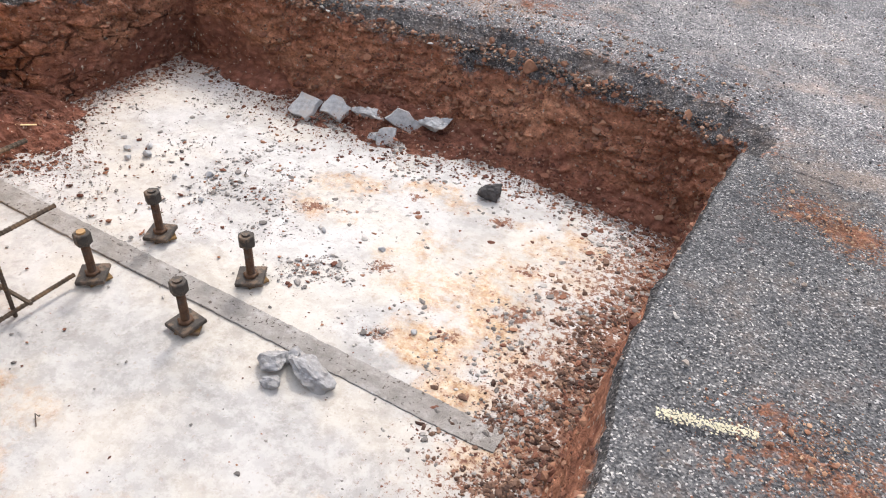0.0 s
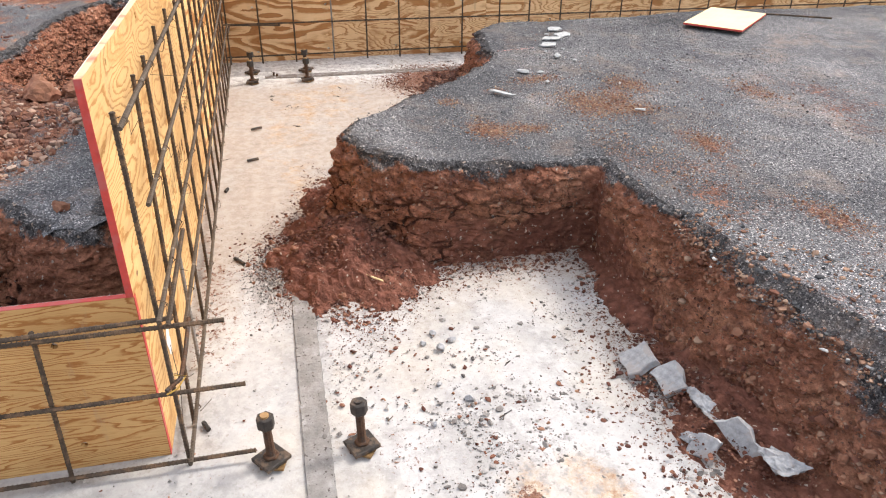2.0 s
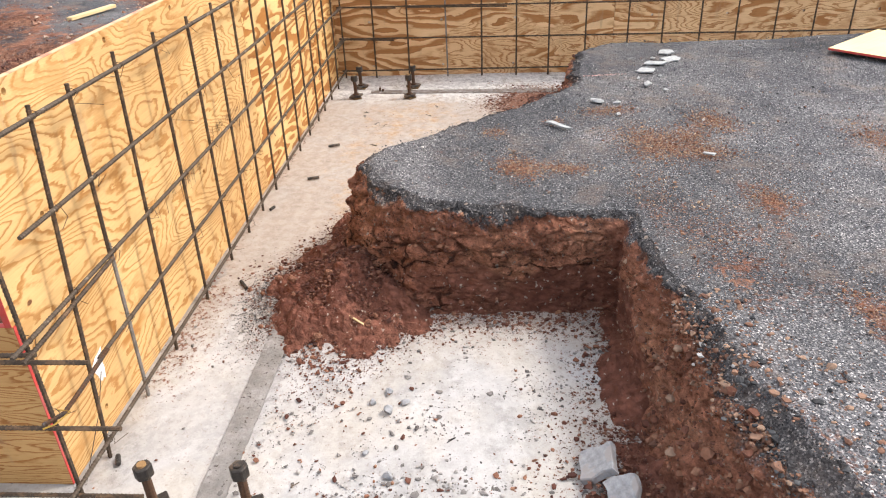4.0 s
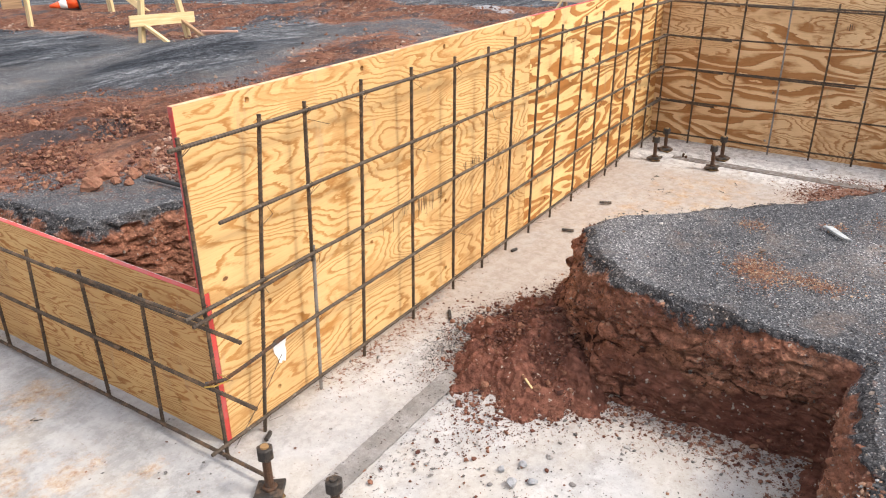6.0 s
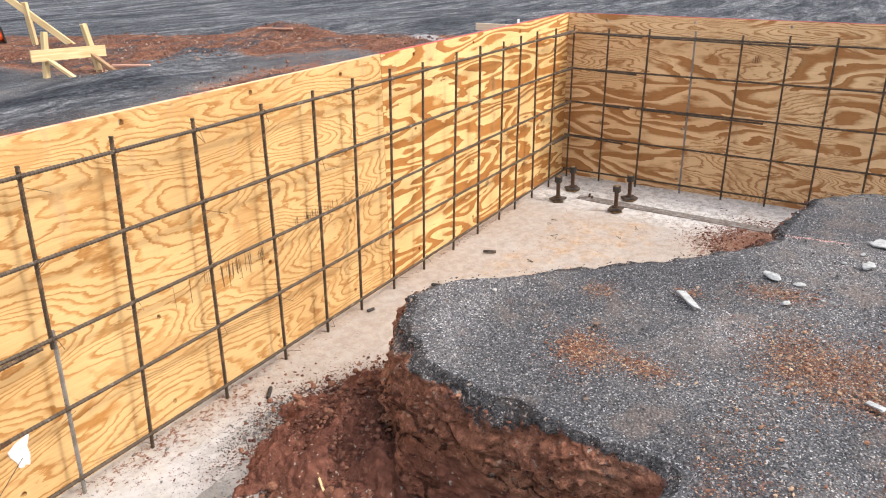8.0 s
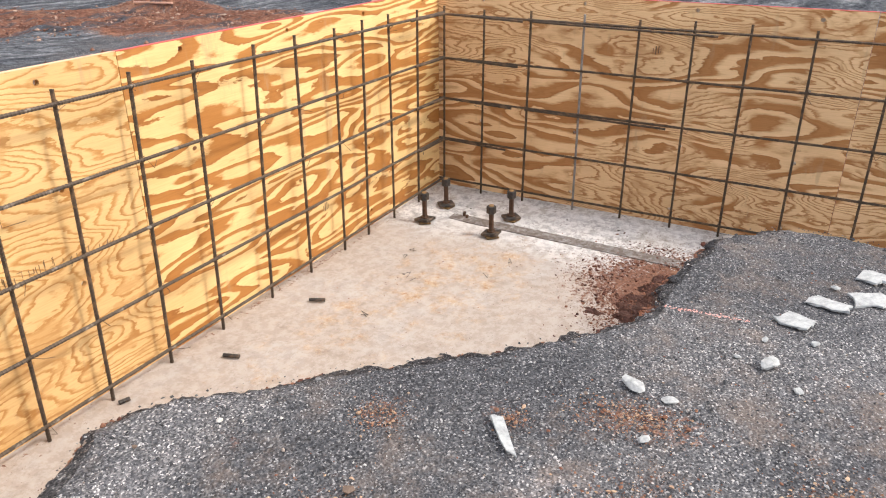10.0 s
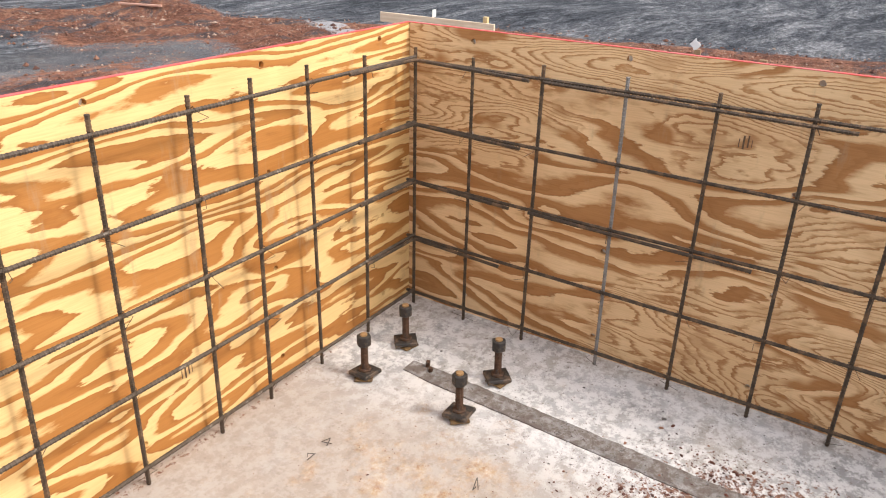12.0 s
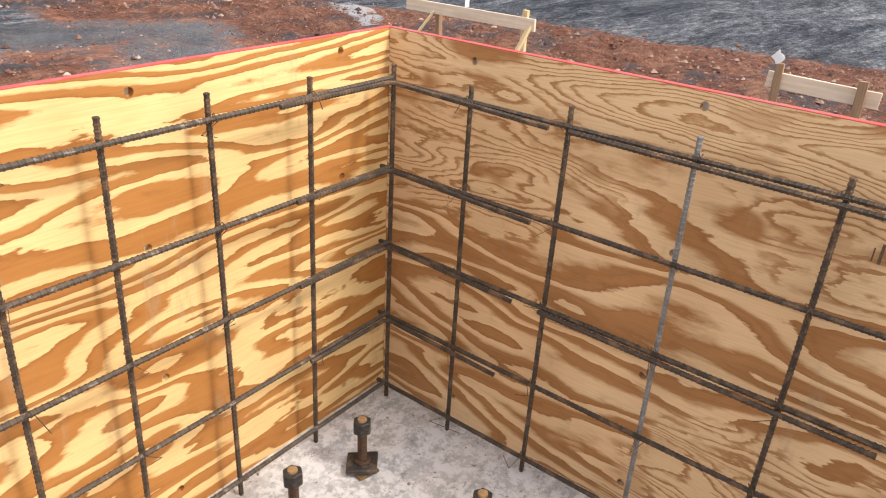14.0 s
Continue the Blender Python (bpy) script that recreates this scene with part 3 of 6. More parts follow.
def grade(x, y):
    """Height of the standing ground."""
    x, y = np.asarray(x, float), np.asarray(y, float)
    z = GRADE + 0.012 * np.sin(1.7 * x + 0.8 * y) + 0.010 * np.sin(2.9 * y - 1.1 * x + 1.0)
    z = z + 0.16 * np.clip(blob(x, y, -3.2, -1.55, 1.9, 0.8, -28) - 0.35, 0, 1)
    z = z + 0.22 * np.clip(blob(x, y, -9.35, -5.15, 0.75, 0.42, 105) - 0.35, 0, 1)
    z = z + 0.10 * np.clip(blob(x, y, -5.4, -3.6, 2.4, 0.5, 20) - 0.3, 0, 1)
    z = z + 0.10 * np.clip(blob(x, y, -3.25, -0.45, 0.65, 0.4, 0) - 0.35, 0, 1)
    far = np.clip((np.hypot(x + 2, y) - 9) / 8, 0, 1)
    return z - 0.25 * far * far * (3 - 2 * far)


# trodden-in clay patches on the gravel: centre, half axes, turn, chips
PATCHES = [(-2.83, 2.20, 0.12, 0.09, 20, 500), (-2.83, 2.40, 0.06, 0.12, 0, 260), (-3.10, 2.84, 0.20, 0.15, 25, 1300), (-2.97, 3.04, 0.10, 0.12, 0, 420), (-3.17, 3.02, 0.10, 0.08, 0, 260),
           (-3.35, 3.16, 0.14, 0.10, 20, 520), (-3.55, 2.68, 0.06, 0.13, 10, 260), (-3.27, 2.09, 0.06, 0.06, 0, 120), (-3.41, 2.40, 0.05, 0.04, 0, 60), (-2.47, 3.17, 0.16, 0.10, 0, 350),
           (-3.15, 3.86, 0.2, 0.12, 0, 350), (-1.65, 3.24, 0.18, 0.08, 10, 320), (0.75, 2.1, 0.22, 0.10, -20, 420), (0.8, 1.15, 0.22, 0.14, 0, 420)]


def dirt_amount(x, y):
    x, y = np.asarray(x, float), np.asarray(y, float)
    d = np.zeros(x.shape)
    for x0, y0, rx, ry, turn, _ in PATCHES:
        d = np.maximum(d, 0.46 * blob(x, y, x0, y0, rx * 1.1, ry * 1.1, turn))
    for c in [(-2.1, 2.95, 0.35, 0.25, 0), (-2.9, 4.2, 0.6, 0.3, 0), (-0.7, 3.3, 0.5, 0.2, 0), (1.6, 3.0, 0.8, 0.3, 20), (0.95, 1.05, 0.35, 0.3, 0)]:
        d = np.maximum(d, 0.36 * blob(x, y, *c))
    for c in [(-3.0, -1.65, 2.1, 0.95, -28), (-3.35, -0.5, 0.9, 0.6, 0), (-4.8, -1.2, 1.2, 0.5, 0), (-5.6, -2.1, 1.6, 0.5, 20)]:
        d = np.maximum(d, 1.0 * blob(x, y, *c))
    d = np.maximum(d, np.clip(0.62 - outline_distance(x, y, CLAY_BAND) / 0.8, 0, 1))
    return d


def paling_amount(x, y):
    """Where the gravel is made lighter, in places by stone dust."""
    a = np.clip((x + 1.9) / 0.9, 0, 1) * np.clip((y - 2.3) / 0.45, 0, 1) * np.clip((2.5 - x) / 1.5, 0, 1)
    a = np.maximum(a, 0.5 * np.clip((y - 2.9) / 0.9, 0, 1) * np.clip((x + 5.0) / 1.0, 0, 1))
    a = np.maximum(a, 0.7 * blob(x, y, -3.22, 2.58, 0.10, 0.08, 20))
    a = np.maximum(a, 0.8 * blob(x, y, -2.35, 0.36, 0.35, 0.25, 0))
    return np.maximum(a, 0.6 * blob(x, y, -2.75, 1.75, 0.25, 0.07, 20))


def stretch(lo, hi, step, reach):
    inner = np.arange(lo, hi + step / 2, step)
    out = [step]
    while sum(out) < reach:
        out.append(out[-1] * 1.22)
    grow = np.cumsum(out)
    return np.concatenate([(lo - grow)[::-1], inner, hi + grow])


def build_ground():
    xs, ys = stretch(-11.0, 2.5, 0.06, 420), stretch(-7.0, 6.0, 0.06, 420)
    X, Y = np.meshgrid(xs, ys)
    D = lip_distance(X, Y)
    Z = grade(X, Y)
    near = (np.abs(X + 4) < 8) & (np.abs(Y) < 9)
    rough = np.array([noise.fractal((x * 3.1, y * 3.1, 0.0), 1.0, 2.0, 4) if k else 0.0 for x, y, k in zip(X.ravel(), Y.ravel(), near.ravel())]).reshape(X.shape)
    dirt = dirt_amount(X, Y)
    Z = Z + rough * (0.009 + 0.11 * np.clip(dirt - 0.5, 0, 1) * (Y < 0.3))
    n, w = X.size, len(xs)
    loose = np.clip((X + 1.7) / 0.6, 0, 1) * (Y > 1.0) * (Y > 2.0 + X)
    keep = D > 0.06 + 0.19 * loose
    idx = np.arange(n).reshape(X.shape)
    ok = keep[:-1, :-1] & keep[1:, :-1] & keep[:-1, 1:] & keep[1:, 1:]
    f = np.stack([idx[:-1, :-1][ok], idx[:-1, 1:][ok], idx[1:, 1:][ok], idx[1:, :-1][ok]], 1)
    used = np.unique(f)
    remap = np.full(n, -1)
    remap[used] = np.arange(len(used))
    v = np.stack([X.ravel(), Y.ravel(), Z.ravel()], 1)[used]
    ob = from_arrays("ground", v.tolist(), remap[f].tolist(), [GROUND], True)
    float_attribute(ob.data, "dirt", dirt.ravel()[used])
    float_attribute(ob.data, "paling", paling_amount(X, Y).ravel()[used])
    pale = np.maximum(0.85 * blob(X, Y, -9.6, -2.75, 0.8, 0.22, 60), 0.66 * blob(X, Y, -1.33, 3.40, 0.09, 0.16, 20))
    float_attribute(ob.data, "pale", pale.ravel()[used])
    lot = np.clip((np.hypot(X + 2, Y) - 12.5) / 3.0, 0, 1)
    lot = np.maximum(lot, np.clip(0.45 + outline_distance(X, Y, CLAY_BAND) / 0.5, 0, 1) * np.clip((np.hypot(X + 4, Y + 1) - 5.2) / 0.5, 0, 1) * np.clip((np.where(Y < -4, -4.2, -6.6) - X) / 0.6, 0, 1))
    lot = np.maximum(lot, 0.80 * blob(X, Y, -5.3, -3.55, 3.0, 0.75, 20))
    lot = np.maximum(lot, 0.72 * blob(X, Y, -4.1, -5.3, 1.5, 1.3, 0))
    float_attribute(ob.data, "lot", lot.ravel()[used])
    return tagged(ob, "grey crushed-stone site ground with red clay patches", "ground", kind="structure")


def lip_samples(step):
    pts = []
    n = len(LIP)
    for i in range(n):
        x0, y0, r0 = LIP[i]
        x1, y1, r1 = LIP[(i + 1) % n]
        m = max(1, int(math.hypot(x1 - x0, y1 - y0) / step))
        for j in range(m):
            f = j / m
            pts.append((x0 + (x1 - x0) * f, y0 + (y1 - y0) * f, r0 + (r1 - r0) * f))
    p = np.array(pts)
    for _ in range(4):
        p = (np.roll(p, 1, 0) + 2 * p + np.roll(p, -1, 0)) / 4
    return p


def build_banks():
    p = lip_samples(0.0115)
    n = len(p)
    d = np.roll(p, -2, 0)[:, :2] - np.roll(p, 2, 0)[:, :2]
    d /= np.linalg.norm(d, axis=1)[:, None]
    out = np.stack([d[:, 1], -d[:, 0]], 1)
    rows = 54
    levels = [(j / (rows - 1)) for j in range(rows)]
    apron = [0.045, 0.075, 0.11, 0.16, 0.21]
    verts, crust, cut, stiff, spill = [], [], [], [], []
    for i in range(n):
        x, y, run = p[i]
        o = out[i]
        jag = 0.034 * noise.fractal((x * 2.6, y * 2.6, 3.0), 1.0, 2.0, 3) + 0.013 * noise.fractal((x * 13, y * 13, 5.0), 1.0, 2.0, 4)
        g = float(grade(x, y))
        skirt = 0.03 + 0.08 * (0.5 + 0.5 * noise.noise((x * 5, y * 5, 9.0)))
        tight = math.exp(-((x + 2.40) ** 2 + (y - 2.45) ** 2) / 0.6) if -2.6 < x else 0.0
        skirt *= 0.75 - 0.7 * tight
        loose = min(1.0, max(0.0, (x + 1.7) / 0.6)) if y > 1.0 and y > 2.0 + x else 0.0
        keen = min(1.0, max(0.0, (x - 0.22) / 0.1)) * min(1.0, max(0.0, (2.62 - y) / 0.15))
        skirt *= 1 - 0.6 * keen
        jag *= 1 - 0.6 * keen
        for v in levels:
            z = (g - 0.06 * loose - 0.010) * v
            lean = -run * (1 - v) ** 1.4 - skirt * max(0.0, 1 - v * 5) ** 1.5
            corner = math.exp(-((x + 2.40) ** 2 + (y - 2.45) ** 2) / 0.8) if -2.6 < x else 0.0
            shovel = corner * min(1.0, max(0.0, (0.62 + 0.25 * noise.noise((x * 3, y * 3, 2.0)) - v) * 6))
            shovel = max(shovel, 0.85 * math.exp(-((x + 2.34) ** 2 + (y - 2.56) ** 2) / 0.03)) if -2.6 < x else shovel
            w = noise.noise_vector((x * 6, y * 6, z * 8)) * 0.7
            a = noise.voronoi((x * 6 + w.x, y * 6 + w.y, z * 17.0 + w.z))[0]
            clod = (0.060 * min(a[1] - a[0], 0.5) - 0.012) * min(1.0, v * 6)
            fine = noise.voronoi((x * 30, y * 30, z * 34.0))[0]
            clod += 0.020 * (fine[1] - fine[0])
            coarse = noise.voronoi((x * 17 + w.z, y * 17, z * 26.0 + w.x))[0]
            clod += 0.028 * min(coarse[1] - coarse[0], 0.45) - 0.005
            wob = 0.026 * noise.fractal((x * 5, y * 5, z * 6), 0.9, 2.0, 4) * math.sin(min(1.0, v * 1.3 + 0.25) * math.pi * 0.9)
            if loose:
                lump = noise.voronoi((x * 4.5 + w.x * 0.5, y * 4.5 + w.y * 0.5, z * 6 + w.z * 0.5))[0]
                clod += loose * (0.05 * min(lump[1] - lump[0], 0.5) - 0.012) * min(1.0, v * 4)
            clod, wob = (clod * (1 - 0.85 * shovel) + 0.006 * (1 - shovel)) * (1 - 0.72 * keen), wob * (1 - 0.7 * shovel) * (1 - 0.6 * keen)
            over = -0.012 * math.sin(v * math.pi)
            # darker clay: shovelled corner, low on loose banks, near face
            cut.append(0.02 + 0.35 * keen + 0.75 * shovel + loose * 0.75 * max(0.0, 1 - v * 1.6))
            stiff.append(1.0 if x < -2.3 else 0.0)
            spill.append(0.0)
            off = lean - clod + wob + over + jag + 0.03 * loose * max(0.0, v - 0.7) + 0.028 * (1 - keen) * max(0.0, (v - 0.84) / 0.16) ** 2
            verts.append((x + o[0] * off, y + o[1] * off, max(z + 0.008 * noise.noise((x * 20, y * 20, z * 20)), -0.01) if v else -0.015))
            crust.append(v ** 3 * 0.62 + (0.12 if v > 0.97 else 0) + loose * (0.18 + 0.42 * math.exp(-((x + 0.55) / 0.35) ** 2)) * max(0.0, v - 0.3))
        for j, a in enumerate(apron):
            a = a * (1 + 1.1 * loose) - 0.036 * keen * (1 - j / 4)
            px, py = x + o[0] * (a + jag), y + o[1] * (a + jag)
            lift = 0.001 if j == 0 else 0.003 if j < 3 else (0.002 if j == 3 else -0.03)
            verts.append((px, py, float(grade(px, py)) - 0.06 * loose * max(0.0, 1 - a / 0.25) ** 2 + 0.03 * loose * max(0.0, 1 - a / 0.25) * noise.fractal((px * 9, py * 9, 4.0), 0.8, 2.0, 4) + lift + 0.009 * noise.fractal((px * 3.1, py * 3.1, 0.0), 1.0, 2.0, 4)))
            crust.append(1.0)
            cut.append(0.0)
            spill.append(0.62 * loose * max(0.0, 1 - a / 0.22))
            stiff.append(0.0)
    k = rows + len(apron)
    faces = []
    for i in range(n):
        a, b = i * k, ((i + 1) % n) * k
        for j in range(k - 1):
            faces.append((a + j, a + j + 1, b + j + 1, b + j))
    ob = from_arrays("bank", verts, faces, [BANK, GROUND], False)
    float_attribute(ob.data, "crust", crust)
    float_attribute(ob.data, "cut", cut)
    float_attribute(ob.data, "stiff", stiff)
    v = np.array(verts)
    float_attribute(ob.data, "dirt", np.maximum(dirt_amount(v[:, 0], v[:, 1]), spill))
    # crust faces lightened in colour against their weak skylight, and for dust
    float_attribute(ob.data, "paling", np.maximum(paling_amount(v[:, 0], v[:, 1]), 0.30 * np.clip(1 - np.asarray(crust), 0, 1) ** 0.5))
    row = np.tile(np.arange(k - 1), n)
    ob.data.polygons.foreach_set("material_index", (row >= rows).astype(np.int32))
    ob.data.polygons.foreach_set("use_smooth", row >= rows)
    tagged(ob, "cut bank of red clay under a grey stone crust", "bank", kind="structure")
    return v.reshape(n, k, 3), rows, p


def build_slab():
    xs, ys = np.arange(-6.6, 0.75, 0.03), np.arange(-2.5, 8.8, 0.03)
    X, Y = np.meshgrid(xs, ys)
    D = lip_distance(X, Y)
    ok = (D[:-1, :-1] < 0.15)
    Z = 0.0025 * np.sin(2.1 * X + 1.3 * Y) + 0.002 * np.sin(3.7 * Y)
    idx = np.arange(X.size).reshape(X.shape)
    f = np.stack([idx[:-1, :-1][ok], idx[:-1, 1:][ok], idx[1:, 1:][ok], idx[1:, :-1][ok]], 1)
    v = np.stack([X.ravel(), Y.ravel(), Z.ravel()], 1)
    ob = from_arrays("concrete_footing", v.tolist(), f.tolist(), [SLAB], True)
    pit = np.clip((X + 2.5) / 0.5, 0, 1)
    pit = np.maximum(pit, 0.9 * np.clip((-X - 5.45) / 0.15, 0, 1) * (Y > 1.0))
    rust = np.zeros(X.shape)
    for c in [(-0.25, 1.75, 0.45, 0.30, 0), (-0.05, 2.1, 0.3, 0.3, 0), (-1.0, 1.85, 0.2, 0.12, 0), (0.0, 1.5, 0.35, 0.25, 0), (0.15, 1.15, 0.2, 0.2, 0), (-0.95, 2.05, 0.3, 0.12, 30), (-0.6, 2.2, 0.25, 0.12, 0), (0.0, 0.7, 0.3, 0.2, 0), (-0.35, 0.45, 0.35, 0.25, 0), (-1.15, -0.1, 0.25, 0.2, 0), (-1.0, 0.42, 0.22, 0.12, 0), (-0.72, 0.30, 0.35, 0.22, 20), (-1.05, 0.62, 0.15, 0.10, 0)]:
        rust = np.maximum(rust, 0.74 * blob(X, Y, *c))
    for c in [(-0.23, 1.43, 0.16, 0.12, 0), (-0.1, 1.62, 0.10, 0.08, 0), (-0.08, 1.28, 0.12, 0.09, 30)]:
        rust = np.maximum(rust, 1.25 * blob(X, Y, *c))
    for c in [(-4.9, 1.5, 0.9, 0.5, 0), (-4.3, 1.2, 0.8, 0.25, 0), (-3.4, 1.25, 0.6, 0.15, 0)]:
        rust = np.maximum(rust, 0.60 * blob(X, Y, *c))
    soil = np.clip(1.0 + (D + 0.12) / 0.75, 0, 1) * 0.74
    soil = np.where((Y < 0.78) | (X < -2.6), soil * 0.68, soil)
    soil = np.where((X > -2.6) & (Y > 1.3), soil * np.clip(0.72 + (X + 1.9) * 0.5, 0.72, 1.0), soil)
    soil = np.maximum(soil, 0.85 * blob(X, Y, -2.58, 1.46, 0.42, 0.34, 0))
    # soil, and the shade of a deep hole, painted on the flat floor
    soil = np.where(((Y < 0.62) & (X < -1.43)) | (X < -6.18), 1.6, soil)
    soil = np.maximum(soil, 1.0 * blob(X, Y, -5.22, 2.50, 0.50, 0.50, 0))
    soil = np.maximum(soil, 0.55 * blob(X, Y, -2.5, 0.79, 1.1, 0.03, 0))
    soil = np.maximum(soil, 0.60 * blob(X, Y, -4.6, 0.79, 1.3, 0.03, 0))
    for x0, y0, r in [(-0.34, 2.17, 0.07), (-0.57, 1.67, 0.06), (-0.06, 1.72, 0.09), (-0.39, 1.39, 0.05), (-0.99, 1.83, 0.07), (-0.14, 1.95, 0.05), (-0.2, 1.5, 0.05), (0.02, 1.9, 0.07), (-0.45, 2.3, 0.05), (0.08, 1.5, 0.08), (-0.7, 2.12, 0.05)]:
        soil = np.maximum(soil, 0.80 * blob(X, Y, x0, y0, r, r * 0.7, 30))
    drift = np.array([noise.fractal((a * 2.3, b * 2.3, 6.0), 1.0, 2.0, 3) for a, b in zip(X.ravel(), Y.ravel())]).reshape(X.shape)
    soil = np.maximum(soil, (0.19 + 0.34 * drift) * (X > -2.45) * (Y > 1.26))
    ash = np.maximum(0.55 * blob(X, Y, -1.0, 1.95, 0.7, 0.45, 30), 0.5 * blob(X, Y, -0.75, 1.52, 0.2, 0.13, 0))
    ash = np.maximum(ash, 0.5 * blob(X, Y, -1.7, 1.33, 0.5, 0.12, 0))
    ash = np.maximum(ash, 0.75 * blob(X, Y, -1.95, 1.24, 0.35, 0.1, 0))
    ash = np.maximum(ash, 1.3 * blob(X, Y, -2.58, 0.745, 0.24, 0.06, -6))
    ash = np.maximum(ash, 1.3 * blob(X, Y, -2.66, 0.765, 0.12, 0.06, -8))
    ash = np.maximum(ash, 0.7 * blob(X, Y, -0.25, 0.84, 0.12, 0.06, 30))
    ash = np.maximum(ash, 0.85 * blob(X, Y, -5.35, 2.35, 0.35, 0.3, 0))
    ash = np.maximum(ash, 0.45 * blob(X, Y, -1.6, 2.3, 0.7, 0.25, 0))
    ash = np.maximum(ash, 0.5 * blob(X, Y, -5.8, 1.9, 0.2, 0.6, 0))
    ash = np.maximum(ash, 0.45 * blob(X, Y, -4.95, 1.95, 0.5, 0.4, 0))
    # whiter areas: north of the joint strip, along the end wall, one patch
    whitening = np.clip((Y - 1.22) / 0.12, 0, 1) * np.clip((X + 2.5) / 0.4, 0, 1) * 0.8
    whitening = np.maximum(whitening, np.clip((-X - 5.15 - 0.12 * drift) / 0.35, 0, 1) * np.clip(0.45 + (-X - 5.2) / 0.6, 0, 1) * (Y > 0.7))
    whitening = np.maximum(whitening, 1.0 * np.clip(1.6 * blob(X, Y, -2.0, 0.98, 0.6, 0.14, 0) - 0.5, 0, 1))
    pit = np.maximum(pit, whitening)
    grit = np.clip((-X - 5.25 - 0.15 * drift) / 0.35, 0, 1) * (Y > 0.7) + 0.25
    for name, a in (("whitening", whitening), ("grit", grit), ("pit", pit), ("rust", rust), ("soil", soil), ("ash", ash)):
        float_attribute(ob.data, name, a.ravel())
    return tagged(ob, "pale dusty concrete footing with rust stains and soil", "footing", kind="structure")


def build_strip(name, x0, y0, x1, y1, width, material, label):
    """A rough joint strip, set slightly proud of the footing."""
    a, b = Vector((x0, y0, 0)), Vector((x1, y1, 0))
    d = (b - a).normalized()
    s = Vector((-d.y, d.x, 0))
    n = int((b - a).length / 0.012)
    verts, faces = [], []
    for i in range(n + 1):
        c = a.lerp(b, i / n)
        for j, (q, z) in enumerate(((-0.5, -0.004), (-0.485, 0.0045), (0.0, 0.005), (0.47, 0.005), (0.485, 0.0045), (0.5, -0.004))):
            e = 0.003 * noise.fractal((c.x * 55, c.y * 55, q * 5), 0.8, 2.0, 4) if abs(q) > 0.3 else 0.0
            p = c + s * (q * width * min(1.0, 0.8 + i / 50) + e)
            verts.append((p.x, p.y, z + 0.002 * noise.noise((p.x * 30, p.y * 30, 0))))
    for i in range(n):
        for j in range(5):
            faces.append((i * 6 + j, (i + 1) * 6 + j, (i + 1) * 6 + j + 1, i * 6 + j + 1))
    ob = from_arrays(name, verts, faces, [material])
    return tagged(ob, label, "joint strip", kind="structure")


def build_heap(name, cx, cy, rx, ry, height, seed, label, wet=0.25, ragged=0.22, material=None):
    """A heap of loose clay that leans on the bank."""
    n = 90
    verts, faces = [], []
    for i in range(n + 1):
        for j in range(n + 1):
            u, v = (i / n * 2 - 1) * 1.6, (j / n * 2 - 1) * 1.6
            x, y = cx + u * rx, cy + v * ry
            r = math.hypot(u, v) + ragged * noise.fractal((x * 5, y * 5, seed), 0.8, 2.0, 5)
            h = height * max(0.0, 1 - r) ** 1.15
            a = noise.voronoi((x * 22, y * 22, seed))[0]
            h += (0.02 * (a[1] - a[0]) + 0.012 * noise.fractal((x * 24, y * 24, seed), 0.8, 2.0, 3)) * min(1.0, h * 18)
            verts.append((x, y, h - 0.006))
    for i in range(n):
        for j in range(n):
            a = i * (n + 1) + j
            quad = (a, a + n + 1, a + n + 2, a + 1)
            if max(verts[q][2] for q in quad) > -0.0055:
                faces.append(quad)
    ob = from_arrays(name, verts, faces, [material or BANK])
    float_attribute(ob.data, "crust", [0.0] * len(verts))
    float_attribute(ob.data, "cut", [wet] * len(verts))
    float_attribute(ob.data, "stiff", [0.0] * len(verts))
    return tagged(ob, label, "dirt heap", kind="stuff")


build_ground()
BANK_GRID, BANK_ROWS, BANK_LIP = build_banks()
build_slab()
build_strip("joint_strip", 0.12, 1.209, -2.25, 1.211, 0.090, JOINT, "rough grey joint strip in the footing")
build_strip("joint_strip", -5.575, 1.10, -5.53, 2.7, 0.092, SOILED_JOINT, "soil-stained rough joint strip in the footing")
build_heap("dirt_heap", -2.56, 1.48, 0.49, 0.43, 0.19, 3.0, "loose red clay heap against the bank", 0.85, 0.34)
build_heap("dirt_heap", -3.04, 1.57, 0.46, 0.32, 0.20, 5.0, "loose red clay spilled down the side of the bank", 0.85, 0.30)
build_heap("dirt_heap", -1.16, 2.68, 0.62, 0.31, 0.15, 11.0, "damp red clay fallen along the foot of the bank", 0.9, 0.34)
build_heap("dirt_heap", -0.35, 2.77, 0.52, 0.24, 0.12, 14.0, "damp red clay fallen along the foot of the bank", 0.9, 0.34)
build_heap("dirt_heap", -1.95, 2.62, 0.42, 0.16, 0.08, 17.0, "damp red clay fallen along the foot of the bank", 0.9, 0.34)
build_heap("dirt_heap", -5.00, 2.74, 0.46, 0.46, 0.12, 8.0, "dark damp clay heap on the footing", 1.2, 0.60, WET_CLAY)

# ---------------------------------------------------------------- plywood forms
HOLE_ROWS = (0.09, 0.46, 0.82, 1.18)


